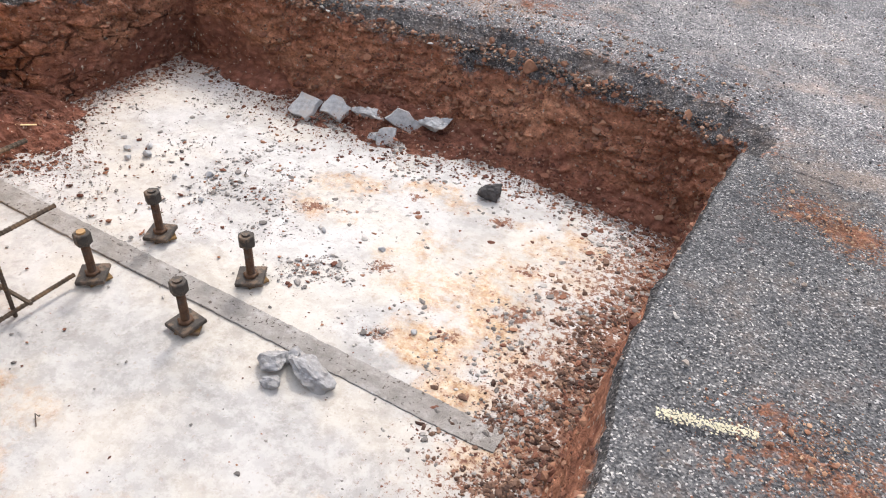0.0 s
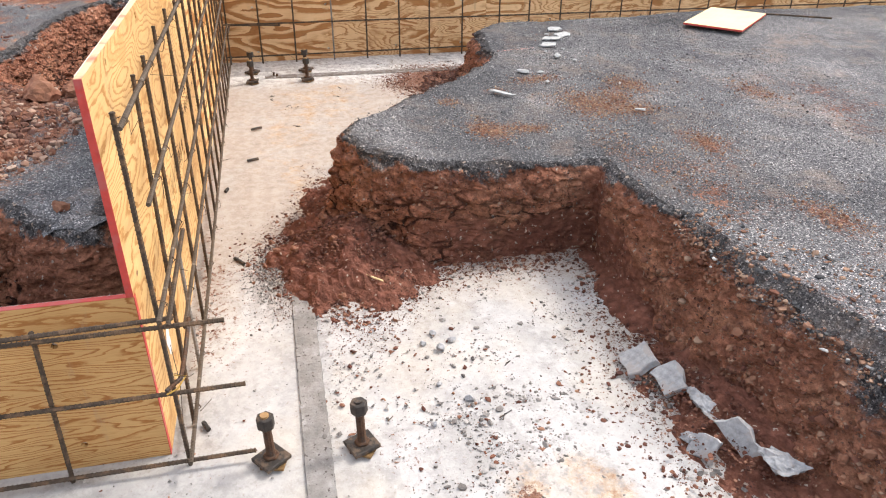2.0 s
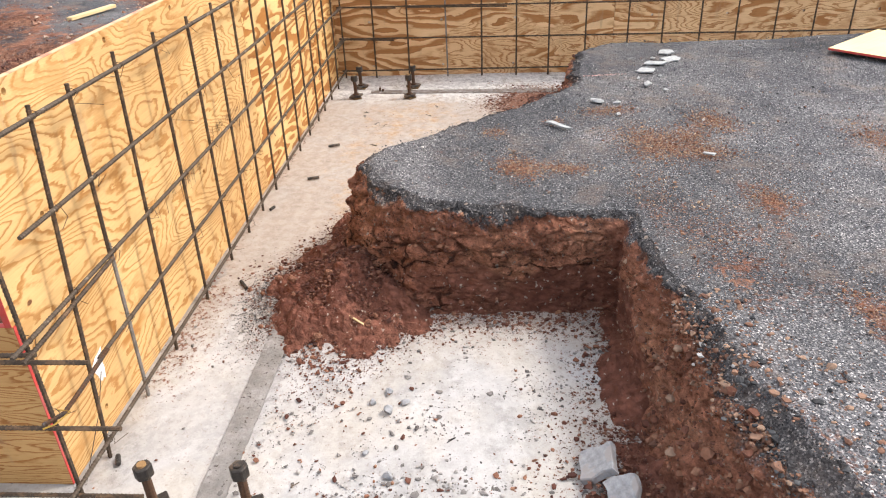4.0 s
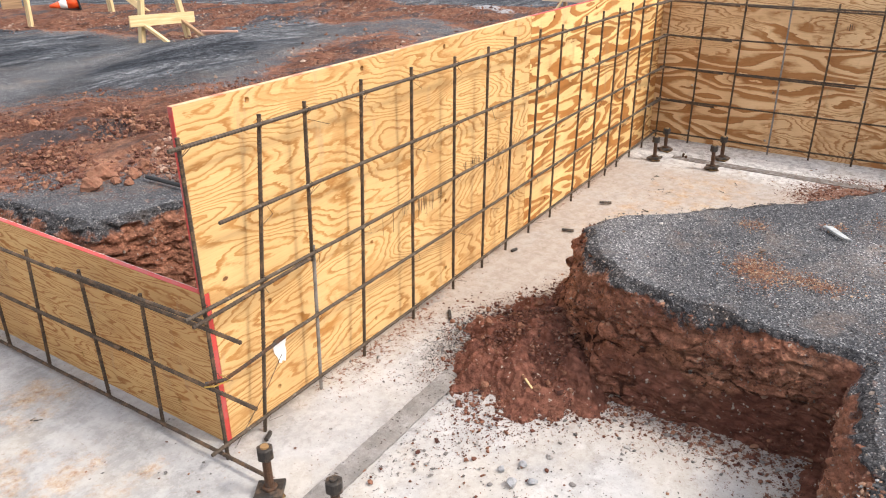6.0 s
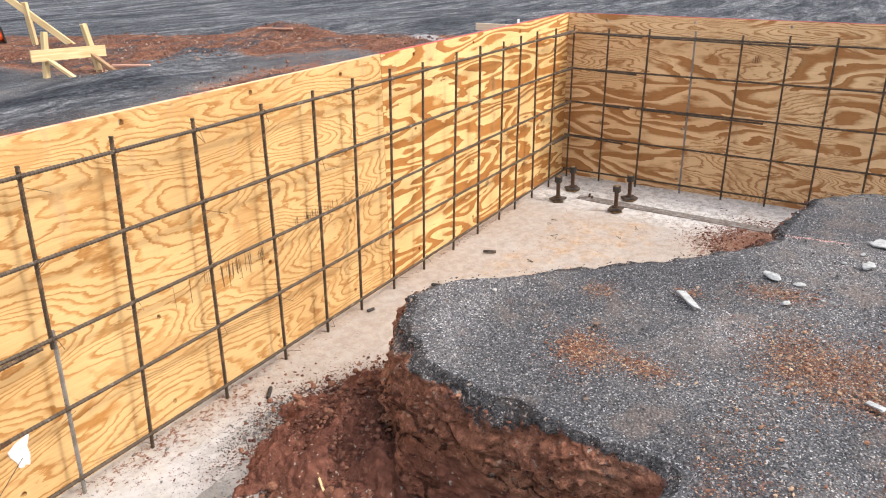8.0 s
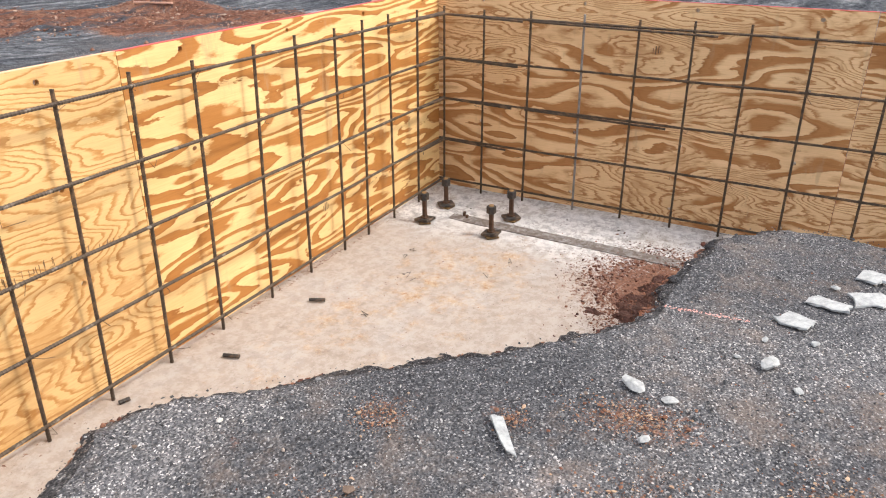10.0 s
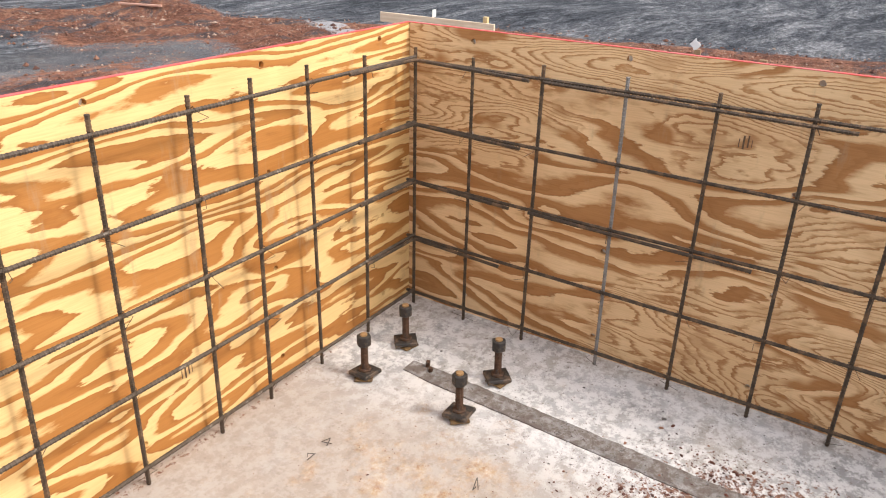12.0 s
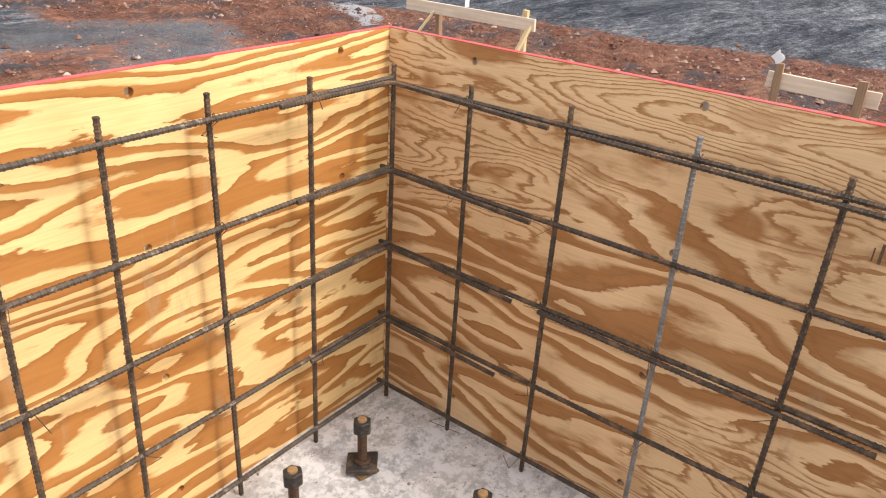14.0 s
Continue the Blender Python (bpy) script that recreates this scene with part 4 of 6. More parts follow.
def build_sheet(wall, face, length, height, holes, m, ends=(True, True), label="", bare=0.0):
    """A form sheet along local x, its face towards -y at y = 0, its foot at z = 0, with painted edges."""
    bm = bmesh.new()

    def loop(pts):
        vs = [bm.verts.new((x, 0, z)) for x, z in pts]
        return [bm.edges.new((a, b)) for a, b in zip(vs, vs[1:] + vs[:1])]

    foot = [(0.0, bare), (0.026, bare), (0.026, 0.0)] if bare else [(0, 0)]
    edges = loop(foot + [(length, 0), (length, height), (0, height)])
    for hx, hz, r in holes:
        edges += loop([(hx + r * math.cos(a * math.pi / 5), hz + r * math.sin(a * math.pi / 5)) for a in range(10)])
    bmesh.ops.triangle_fill(bm, use_beauty=True, use_dissolve=False, edges=edges, normal=(0, -1, 0))
    ext = bmesh.ops.extrude_face_region(bm, geom=bm.faces[:])
    bmesh.ops.translate(bm, verts=[g for g in ext["geom"] if isinstance(g, bmesh.types.BMVert)], vec=(0, 0.019, 0))
    bmesh.ops.recalc_face_normals(bm, faces=bm.faces)
    sheet = part("plywood_sheet", bm, face, wall, label)
    sheet.matrix_basis = m
    # pale back sheet, added to stop light showing through the tie holes
    part("backing", box(length - 0.03, 0.004, height, (length / 2 + 0.015, 0.0215, height / 2)), PLY_BACK, sheet)
    part("edge_paint", box(length, 0.0195, 0.002, (length / 2, 0.0097, height + 0.001)), PLY_EDGE_WORN if bare else PLY_EDGE, sheet, "red painted edge")
    for on, x in zip(ends, (-0.001, length + 0.001)):
        if on:
            part("edge_paint", box(0.002, 0.0195, height - bare, (x, 0.0097, (height + bare) / 2)), PLY_EDGE, sheet, "red painted edge")
    return sheet


SHEET = 2.33
rng = random.Random(4)


def holes_for(xs, height):
    return [(x + rng.uniform(-.006, .006), z + rng.uniform(-.008, .008), 0.011) for x in xs for z in HOLE_ROWS if z < height]


FACE_W1, FACE_W3, FACE_W2 = 0.753, -6.062, -1.402
# long wall: local x runs towards -x
wall = thing("form_wall", "long plywood form wall with yellow pine faces and red edges", "form wall", group="plywood forms")
build_sheet(wall, PLY_PALE, SHEET, 1.22, holes_for((0.28, 0.88, 1.46, 2.02), 1.3), pose(-1.397, FACE_W1, 0, 0, 0, 180), (True, False), "pale fine-grained sheet", 0.604)
build_sheet(wall, PLY_FLAME, SHEET + 0.020, 1.22, holes_for((0.28, 0.91, 1.52, 2.14), 1.3), pose(-1.397 - SHEET - 0.003, FACE_W1, 0, 0, 0, 180), (False, False), "sheet with bold brown flame grain")
# end wall: local x runs towards +y
wall = thing("form_wall", "plywood form wall with brown-banded grain behind the bolts", "form wall", group="plywood forms")
for i in range(3):
    build_sheet(wall, PLY_BROWN, SHEET - 0.003, 1.22, holes_for((0.30, 0.91, 1.51, 2.10), 1.3), pose(FACE_W3, 0.755 + i * SHEET, 0, 0, 0, 90), (False, i == 2))
wall = thing("form_wall", "low plywood form wall with straight grain, red edge", "form wall", group="plywood forms")
build_sheet(wall, PLY_STRAIGHT, SHEET, 0.60, holes_for((0.29, 0.89, 1.49, 2.09), 0.6), pose(FACE_W2, 0.751 - SHEET, 0, 0, 0, 90), (True, True))

# ---------------------------------------------------------------- rebar
R = 0.0066
_bars = {}


def bar(parent, a, b, material=STEEL, name="bar", radius=R, label=""):
    """A ribbed bar from a to b; bars of like length share one mesh."""
    a, b = Vector(a), Vector(b)
    key = (round((b - a).length, 2), material.name)
    if key not in _bars:
        bm = tube([(0, 0, 0), (0, 0, key[0])], radius, 6, 0.0013, 0.013)
        me = bpy.data.meshes.new("bar")
        bm.to_mesh(me)
        bm.free()
        me.materials.append(material)
        _bars[key] = me
    ob = new(name, _bars[key])
    ob.matrix_basis = Matrix.Translation(a) @ (b - a).to_track_quat("Z", "Y").to_matrix().to_4x4()
    ob.parent = parent
    return tagged(ob, label)


def tie(parent, at, along, seed):
    """A twist of tie wire round a crossing."""
    g = random.Random(seed)
    c = Vector(at)
    n = Vector(along)
    pts = []
    for i in range(9):
        a = i / 8 * 2 * math.pi * 1.2
        pts.append(c + Vector((math.cos(a) * 0.013, math.cos(a) * 0.013, math.sin(a) * 0.014)) * 0.85 + n * (0.010 * math.sin(a + 0.8)))
    tail = c + n * 0.02
    pts += [tail, tail + Vector((g.uniform(-.03, .03), g.uniform(-.03, .03), g.uniform(-.045, 0.0))), tail + Vector((g.uniform(-.05, .05), g.uniform(-.05, .05), g.uniform(-.06, 0.01)))]
    part("tie_wire", tube(pts, 0.0011, 4), STEEL, parent)


mat_long = thing("rebar_mat", "tied dark steel rebar mat before the long wall", "rebar mat", group="rebar mats")
Y1 = 0.815
V1 = [(-1.352, -1.345), (-1.665, -1.52), (-1.875, -1.82), (-2.185, -2.11), (-2.51, -2.48), (-2.845, -2.83), (-3.15, -3.12), (-3.42, -3.385), (-3.715, -3.67), (-4.01, -3.965),
      (-4.345, -4.29), (-4.61, -4.59), (-4.915, -4.885), (-5.145, -5.115), (-5.40, -5.39), (-5.695, -5.68)]
for i, (top, foot) in enumerate(V1):
    low = -0.03
    if i == 2:
        low = 0.56
        bar(mat_long, (foot - 0.012, Y1, -0.03), (foot + (top - foot) * 0.5 - 0.012, Y1, 0.62), ZINC, "vertical_bar")
    bar(mat_long, (foot + (top - foot) * (low + 0.03) / 1.18, Y1, low), (top, Y1 + rng.uniform(-.004, .004), 1.155 + rng.uniform(-.008, .012)), STEEL, "vertical_bar")
H1 = [(1.125, 1.105), (0.86, 0.845), (0.60, 0.60), (0.345, 0.345), (0.075, 0.075)]
ends = [(-1.30, -5.99), (-1.44, -5.99), (-1.26, -5.99), (-1.60, -5.99), (-1.27, -5.99)]
for (z0, z1), (x0, x1) in zip(H1, ends):
    bar(mat_long, (x0, Y1 + 0.018, z0), (x1, Y1 + 0.018, z1), GREY_STEEL, "horizontal_bar")
    for i, (top, foot) in enumerate(V1):
        z = z0 + (z1 - z0) * i / 15
        if rng.random() < 0.8:
            tie(mat_long, (foot + (top - foot) * z / 1.15, Y1 + 0.012, z), (0, 1, 0), i * 7 + int(z * 50))
mat_end = thing("rebar_mat", "tied dark steel rebar mat before the end wall", "rebar mat", group="rebar mats")
X3 = -6.0
V3 = [0.825, 1.09, 1.375, 1.703, 1.993, 2.283, 2.55, 2.85, 3.19, 3.47, 3.77, 4.06, 4.36, 4.66, 4.95, 5.25, 5.55, 5.85, 6.15, 6.45, 6.75, 7.05, 7.35, 7.65]
for i, y in enumerate(V3):
    bar(mat_end, (X3, y, -0.03), (X3 + rng.uniform(-.004, .004), y + rng.uniform(-.012, .008), 1.13 + rng.uniform(-.008, .012)), ZINC if i in (3,) else STEEL, "vertical_bar")
for z0, z1 in [(1.095, 1.06), (0.84, 0.79), (0.595, 0.50), (0.34, 0.22), (0.07, 0.045)]:
    zend = z0 + (z1 - z0) * 0.35
    bar(mat_end, (X3 + 0.018, 0.80, z0), (X3 + 0.018, 7.8, zend), STEEL, "horizontal_bar")
    for i, y in enumerate(V3[:9]):
        tie(mat_end, (X3 + 0.012, y, z0 + (zend - z0) * (y - 0.8) / 7), (1, 0, 0), i * 11 + int(z0 * 70))
# corner laps
for z, l1, l3 in [(1.105, 0.40, 0.50), (0.85, 0.36, 0.48), (0.605, 0.36, 0.45), (0.345, 0.33, 0.42)]:
    part("corner_bar", tube([(X3 + 0.03 + l1, Y1 + 0.036, z), (X3 + 0.05, Y1 + 0.036, z - 0.005), (X3 + 0.036, Y1 + 0.05, z - 0.006), (X3 + 0.036, Y1 + 0.03 + l3, z - 0.02)], R, 7, 0.0011), STEEL, mat_end)
for y0, y1, z in [(1.40, 2.40, 1.088), (1.38, 2.20, 0.588)]:
    bar(mat_end, (X3 + 0.036, y0, z), (X3 + 0.036, y1, z - 0.012), STEEL, "lap_bar")
mat_low = thing("rebar_mat", "tied dark steel rebar mat before the low wall", "rebar mat", group="rebar mats")
X2 = -1.345
for y0, y1 in [(-1.55, -1.5), (-1.2, -1.18), (-0.88, -0.86), (-0.55, -0.56), (-0.2, -0.26), (0.14, 0.15), (0.49, 0.47)]:
    bar(mat_low, (X2, y1, -0.03), (X2, y0, 0.555), STEEL, "vertical_bar")
for z, y1 in [(0.535, 0.99), (0.30, 1.02), (0.03, 1.02)]:
    bar(mat_low, (X2 + 0.018, -1.6, z - 0.01), (X2 + 0.018, y1, z + 0.005), STEEL, "horizontal_bar")
bar(mat_low, (X2 + 0.032, 0.05, 0.555), (X2 + 0.032, 0.86, 0.575), STEEL, "lap_bar")
bar(mat_low, (X2 + 0.03, -0.2, 0.31), (X2 + 0.03, 0.35, 0.31), STEEL, "lap_bar")
part("bent_bar", tube([(X2 + 0.03, 0.80, 0.325), (X2 - 0.02, 0.836, 0.325), (X2 - 0.12, 0.842, 0.335), (X2 - 0.30, 0.842, 0.349)], R, 7, 0.0011), RUST, mat_low)
part("yellow_string", tube([(X2 + 0.035, 0.80, 0.315), (X2 + 0.02, 0.83, 0.32), (X2 - 0.03, 0.85, 0.325), (X2 - 0.02, 0.82, 0.34)], 0.0026, 5), YELLOW, mat_low, "yellow string tied to the bars")
bar(mat_long, (-1.27, Y1 + 0.036, 0.578), (-1.80, Y1 + 0.036, 0.597), STEEL, "lap_bar")

# ---------------------------------------------------------------- anchor bolts


def hexagon(bm_r, h, z):
    bm = bmesh.new()
    bmesh.ops.create_cone(bm, cap_ends=True, segments=6, radius1=bm_r, radius2=bm_r, depth=h, matrix=Matrix.Translation((0, 0, z + h / 2)))
    bmesh.ops.bevel(bm, geom=bm.edges[:], offset=0.003, segments=1, affect="EDGES")
    return bm


def anchor_bolt(m, height, turn, spin, tip, label):
    b = thing("anchor_bolt", label, "anchor bolt", m, "anchor bolts")
    plate_bm = box(0.092, 0.092, 0.016, (0, 0, 0.018), 0.003, pose(0, 0, 0, 3, -3, turn))
    part("plate", plate_bm, DARK_STEEL, b, "square steel plate washer")
    part("lower_plate", box(0.075, 0.07, 0.009, (0.008, -0.004, 0.0045), 0.002, pose(0, 0, 0, 0, 0, turn + 38)), OCHRE, b, "smaller rusty plate below")
    part("lower_nut", hexagon(0.0265, 0.014, 0.022), RUST, b)
    part("rod", tube([(0, 0, 0.0), (0, 0, height - 0.004)], 0.0135, 10, 0.0012, 0.006), RUST, b, "rusty threaded rod")
    nut = part("nut", hexagon(0.0285, 0.042, height - 0.044), DARK_STEEL, b, "dark hexagon nut")
    nut.matrix_basis = pose(0, 0, 0, 0, 0, spin)
    end = bmesh.new()
    bmesh.ops.create_cone(end, cap_ends=True, segments=14, radius1=0.0145, radius2=0.0135, depth=0.012, matrix=Matrix.Translation((0, 0, height - 0.002)))
    part("rod_end", end, tip, b, "bare rod end")
    return b


for x, y, h, turn, spin in [(-1.298, 1.353, 0.195, 20, 5), (-1.298, 1.067, 0.190, 35, 20), (-0.893, 1.070, 0.190, -8, 12), (-0.882, 1.352, 0.195, 30, 40),
                            (-5.692, 1.003, 0.180, 40, 10), (-5.422, 1.005, 0.180, -5, 25), (-5.684, 1.438, 0.180, 42, 0), (-5.415, 1.433, 0.180, 5, 30)]:
    anchor_bolt(pose(x, y, 0.002, 1.5, -1.0, 0), h, turn, spin, BRASS if x < -5 or (x < -1 and y < 1.2) else DARK_STEEL, "rusty anchor bolt with nut and square plate in concrete")

# ---------------------------------------------------------------- loose stones and crumbs
gen = np.random.default_rng(7)


def pit_scatter():
    n = 200000
    x, y = gen.uniform(-2.6, 0.45, n), gen.uniform(0.45, 2.8, n)
    d = lip_distance(x, y)
    near = np.exp((d + np.where(x < -1.6, 0.10, 0.26)) / np.where(x < -1.6, 0.10, 0.17))
    w = 0.012 + np.where(x < -1.6, 0.34, 0.60) * np.minimum(near, 1.3)
    w = w + 0.40 * np.clip(blob(x, y, -1.0, 2.02, 0.8, 0.42, 30) - 0.3, 0, 1) + 0.8 * np.clip(blob(x, y, -0.74, 1.51, 0.16, 0.09, 25) - 0.3, 0, 1)
    w = w + 0.22 * np.clip(blob(x, y, -1.75, 1.33, 0.5, 0.12, 0) - 0.3, 0, 1) + 0.15 * np.clip(blob(x, y, -1.7, 2.25, 0.6, 0.3, 0) - 0.3, 0, 1)
    w = w + 0.3 * np.clip(blob(x, y, -0.50, 1.09, 0.2, 0.12, 0) - 0.3, 0, 1)
    for c in [(-0.34, 2.17), (-0.57, 1.67), (-0.06, 1.72), (-0.39, 1.39), (-0.99, 1.83), (-0.12, 1.95), (-0.2, 1.5)]:
        w = w + 1.6 * np.clip(blob(x, y, *c, 0.06, 0.045, 40) - 0.4, 0, 1)
    w = w * np.where(y < 1.2, 0.35, 1.0) * np.where(d < -0.03, 1, 0)
    lumpy = np.array([noise.fractal((a * 5.5, b * 5.5, 1.0), 1.0, 2.0, 3) for a, b in zip(x, y)])
    w = w * np.clip(0.75 + 2.4 * lumpy, 0.06, 2.4)
    keep = gen.uniform(0, 1, n) < w
    x, y, d = x[keep], y[keep], d[keep]
    size = np.minimum(0.0021 * np.exp(gen.normal(0.18, 0.62, len(x))), 0.013)
    p = np.stack([x, y, np.zeros(len(x))], 1)
    clay = gen.uniform(0, 1, len(x)) < np.clip(0.20 + (d + 0.30) * 1.8, 0.16, 0.9)
    scatter("clay_crumbs", p[clay], size[clay] * 1.15, CLAY_BITS, "crumbs of red clay strewn over the footing", "crumbs", gen, True, 0.45)
    big = size > 0.004
    scatter("grey_stones", p[~clay & ~big], size[~clay & ~big], GREY_BITS, "grey stone chips strewn over the footing", "stone chips", gen)
    scatter("grey_stones", p[~clay & big], size[~clay & big], GREY_BITS, "larger grey stone chips strewn over the footing", "stone chips", gen, True, 0.42)


def foot_strip():
    """Dark crumbs in clumps on the footing below the near edge of the dig."""
    n = 26000
    x, y = 0.30 - np.abs(gen.normal(0, 0.15, n)), gen.uniform(0.6, 2.2, n)
    clump = np.array([noise.fractal((a * 8, b * 8, 4.0), 0.9, 2.0, 3) for a, b in zip(x, y)])
    band = 0.65 - 0.3 * np.abs(y - 1.3)
    keep = (lip_distance(x, y) < -0.05) & (gen.uniform(0, 1, n) < np.clip(0.15 + 1.3 * clump, 0.03, 0.9) * band)
    x, y = x[keep], y[keep]
    size = np.minimum(0.0034 * np.exp(gen.normal(0.05, 0.55, len(x))), 0.014)
    scatter("clay_crumbs", np.stack([x, y, np.zeros(len(x))], 1), size, BROWN_BITS, "dark brown crumbs in clumps below the edge", "crumbs", gen, True, 0.5)


def ring_scatter(name, cx, cy, rx, ry, n, lo, hi, material, label, height, density=1.0):
    """Crumbs over and round a heap."""
    a, r = gen.uniform(0, 2 * np.pi, n), np.sqrt(gen.uniform(0, 1, n)) * 1.25
    x, y = cx + np.cos(a) * r * rx, cy + np.sin(a) * r * ry
    z = height * np.clip(1 - r, 0, 1) ** 1.15
    keep = (lip_distance(x, y) < -0.02) & (gen.uniform(0, 1.0, n) < np.clip(1.35 - r, 0.05, 1) * density)
    size = lo * np.exp(gen.uniform(0, math.log(hi / lo), n) * gen.uniform(0.2, 1, n))
    scatter(name, np.stack([x, y, z], 1)[keep], size[keep], material, label, "crumbs", gen, True)


def fringe_scatter(cx, cy, rx, ry, n, material, label):
    """Fine crumbs that thin out round the rim of a heap."""
    a, r = gen.uniform(0, 2 * np.pi, n), 0.75 + np.abs(gen.normal(0, 0.26, n))
    lobe = 1 + 0.22 * np.sin(3 * a + cx * 7) + 0.12 * np.sin(7 * a + cy * 5)
    x, y = cx + np.cos(a) * r * rx * lobe, cy + np.sin(a) * r * ry * lobe
    keep = lip_distance(x, y) < -0.02
    size = np.minimum(0.0021 * np.exp(gen.normal(0.1, 0.55, n)), 0.010)
    scatter("clay_crumbs", np.stack([x, y, np.zeros(n)], 1)[keep], size[keep], material, label, "crumbs", gen, True, 0.6)


def ground_scatter():
    n = 80000
    x, y = gen.uniform(-5.1, 1.6, n), 0.3 + gen.uniform(0, 1, n) ** 1.0 * 4.2
    keep = lip_distance(x, y) > 0.015
    x, y = x[keep], y[keep]
    size = np.minimum(0.0025 * np.exp(gen.normal(-0.05, 0.42, len(x))), 0.0075)
    p = np.stack([x, y, grade(x, y) + 0.006 + 0.003 * (lip_distance(x, y) < 0.2)], 1)
    clay = gen.uniform(0, 1, len(x)) < np.clip(dirt_amount(x, y) * 2.2 - 0.35, 0.02, 0.85)
    scatter("gravel", p[~clay], size[~clay], GRAVEL_BITS, "fine grey crushed stone lying loose on the ground", "gravel", gen)
    scatter("clay_crumbs", p[clay], size[clay], CLAY_BITS, "orange clay crumbs trodden into the gravel", "crumbs", gen)
    n = 900
    x, y = gen.uniform(-5.0, 1.4, n), gen.uniform(0.2, 4.6, n)
    keep = lip_distance(x, y) > 0.05
    size = 0.0042 * np.exp(gen.normal(0.1, 0.35, n))
    p = np.stack([x, y, grade(x, y) + 0.008], 1)
    scatter("pebbles", p[keep], size[keep], make_crumb_material("mixed_pebbles", (0.16, 0.11, 0.08), (0.27, 0.23, 0.2), (0.5, 0.48, 0.45)), "pale and brown pebbles on the gravel", "pebbles", gen, True)


CLOD_BITS = make_crumb_material("site_clods", (0.10, 0.05, 0.04), (0.24, 0.11, 0.07), (0.48, 0.36, 0.28))


def clod_field():
    n = 27000
    a, r = gen.uniform(0, 2 * np.pi, n), np.sqrt(gen.uniform(0, 1, n))
    u, v = np.cos(a) * r * 2.5, np.sin(a) * r * 1.2
    c, s = math.cos(radians(-28)), math.sin(radians(-28))
    x, y = -3.1 + u * c - v * s, -1.62 + u * s + v * c
    keep = lip_distance(x, y) > 0.12
    x, y = x[keep], y[keep]
    side = np.clip(0.5 + (0.35 * x + y + 3.0) * 0.6, 0.15, 1.0)
    size = np.minimum(0.0032 * np.exp(gen.normal(0.1, 0.75, len(x))) * (0.5 + side), 0.017)
    scatter("clay_clods", np.stack([x, y, grade(x, y)], 1), size, CLAY_BITS, "broken red clay clods dumped behind the forms", "clods", gen, True, 0.8, 0.010)
    n = 9000
    a, r = gen.uniform(0, 2 * np.pi, n), np.sqrt(gen.uniform(0, 1, n))
    x, y = -3.3 + np.cos(a) * r * 1.0, -0.5 + np.sin(a) * r * 0.75
    keep = lip_distance(x, y) > 0.05
    x, y = x[keep], y[keep]
    size = np.minimum(0.004 * np.exp(gen.normal(0.2, 0.75, len(x))), 0.022)
    scatter("clay_clods", np.stack([x, y, grade(x, y)], 1), size, CLOD_BITS, "broken clay clods heaped close behind the forms", "clods", gen, True, 0.8)
    n = 36000
    x, y = gen.uniform(-11.5, -4.0, n), gen.uniform(-7.5, 5.0, n)
    keep = (lip_distance(x, y) > 0.1) & (gen.uniform(0, 1, n) < dirt_amount(x, y))
    x, y = x[keep], y[keep]
    scatter("clay_clods", np.stack([x, y, grade(x, y)], 1), np.minimum(0.0062 * np.exp(gen.normal(0, 0.65, len(x))), 0.032), CLOD_BITS, "small red clay clods over the open site", "clods", gen)


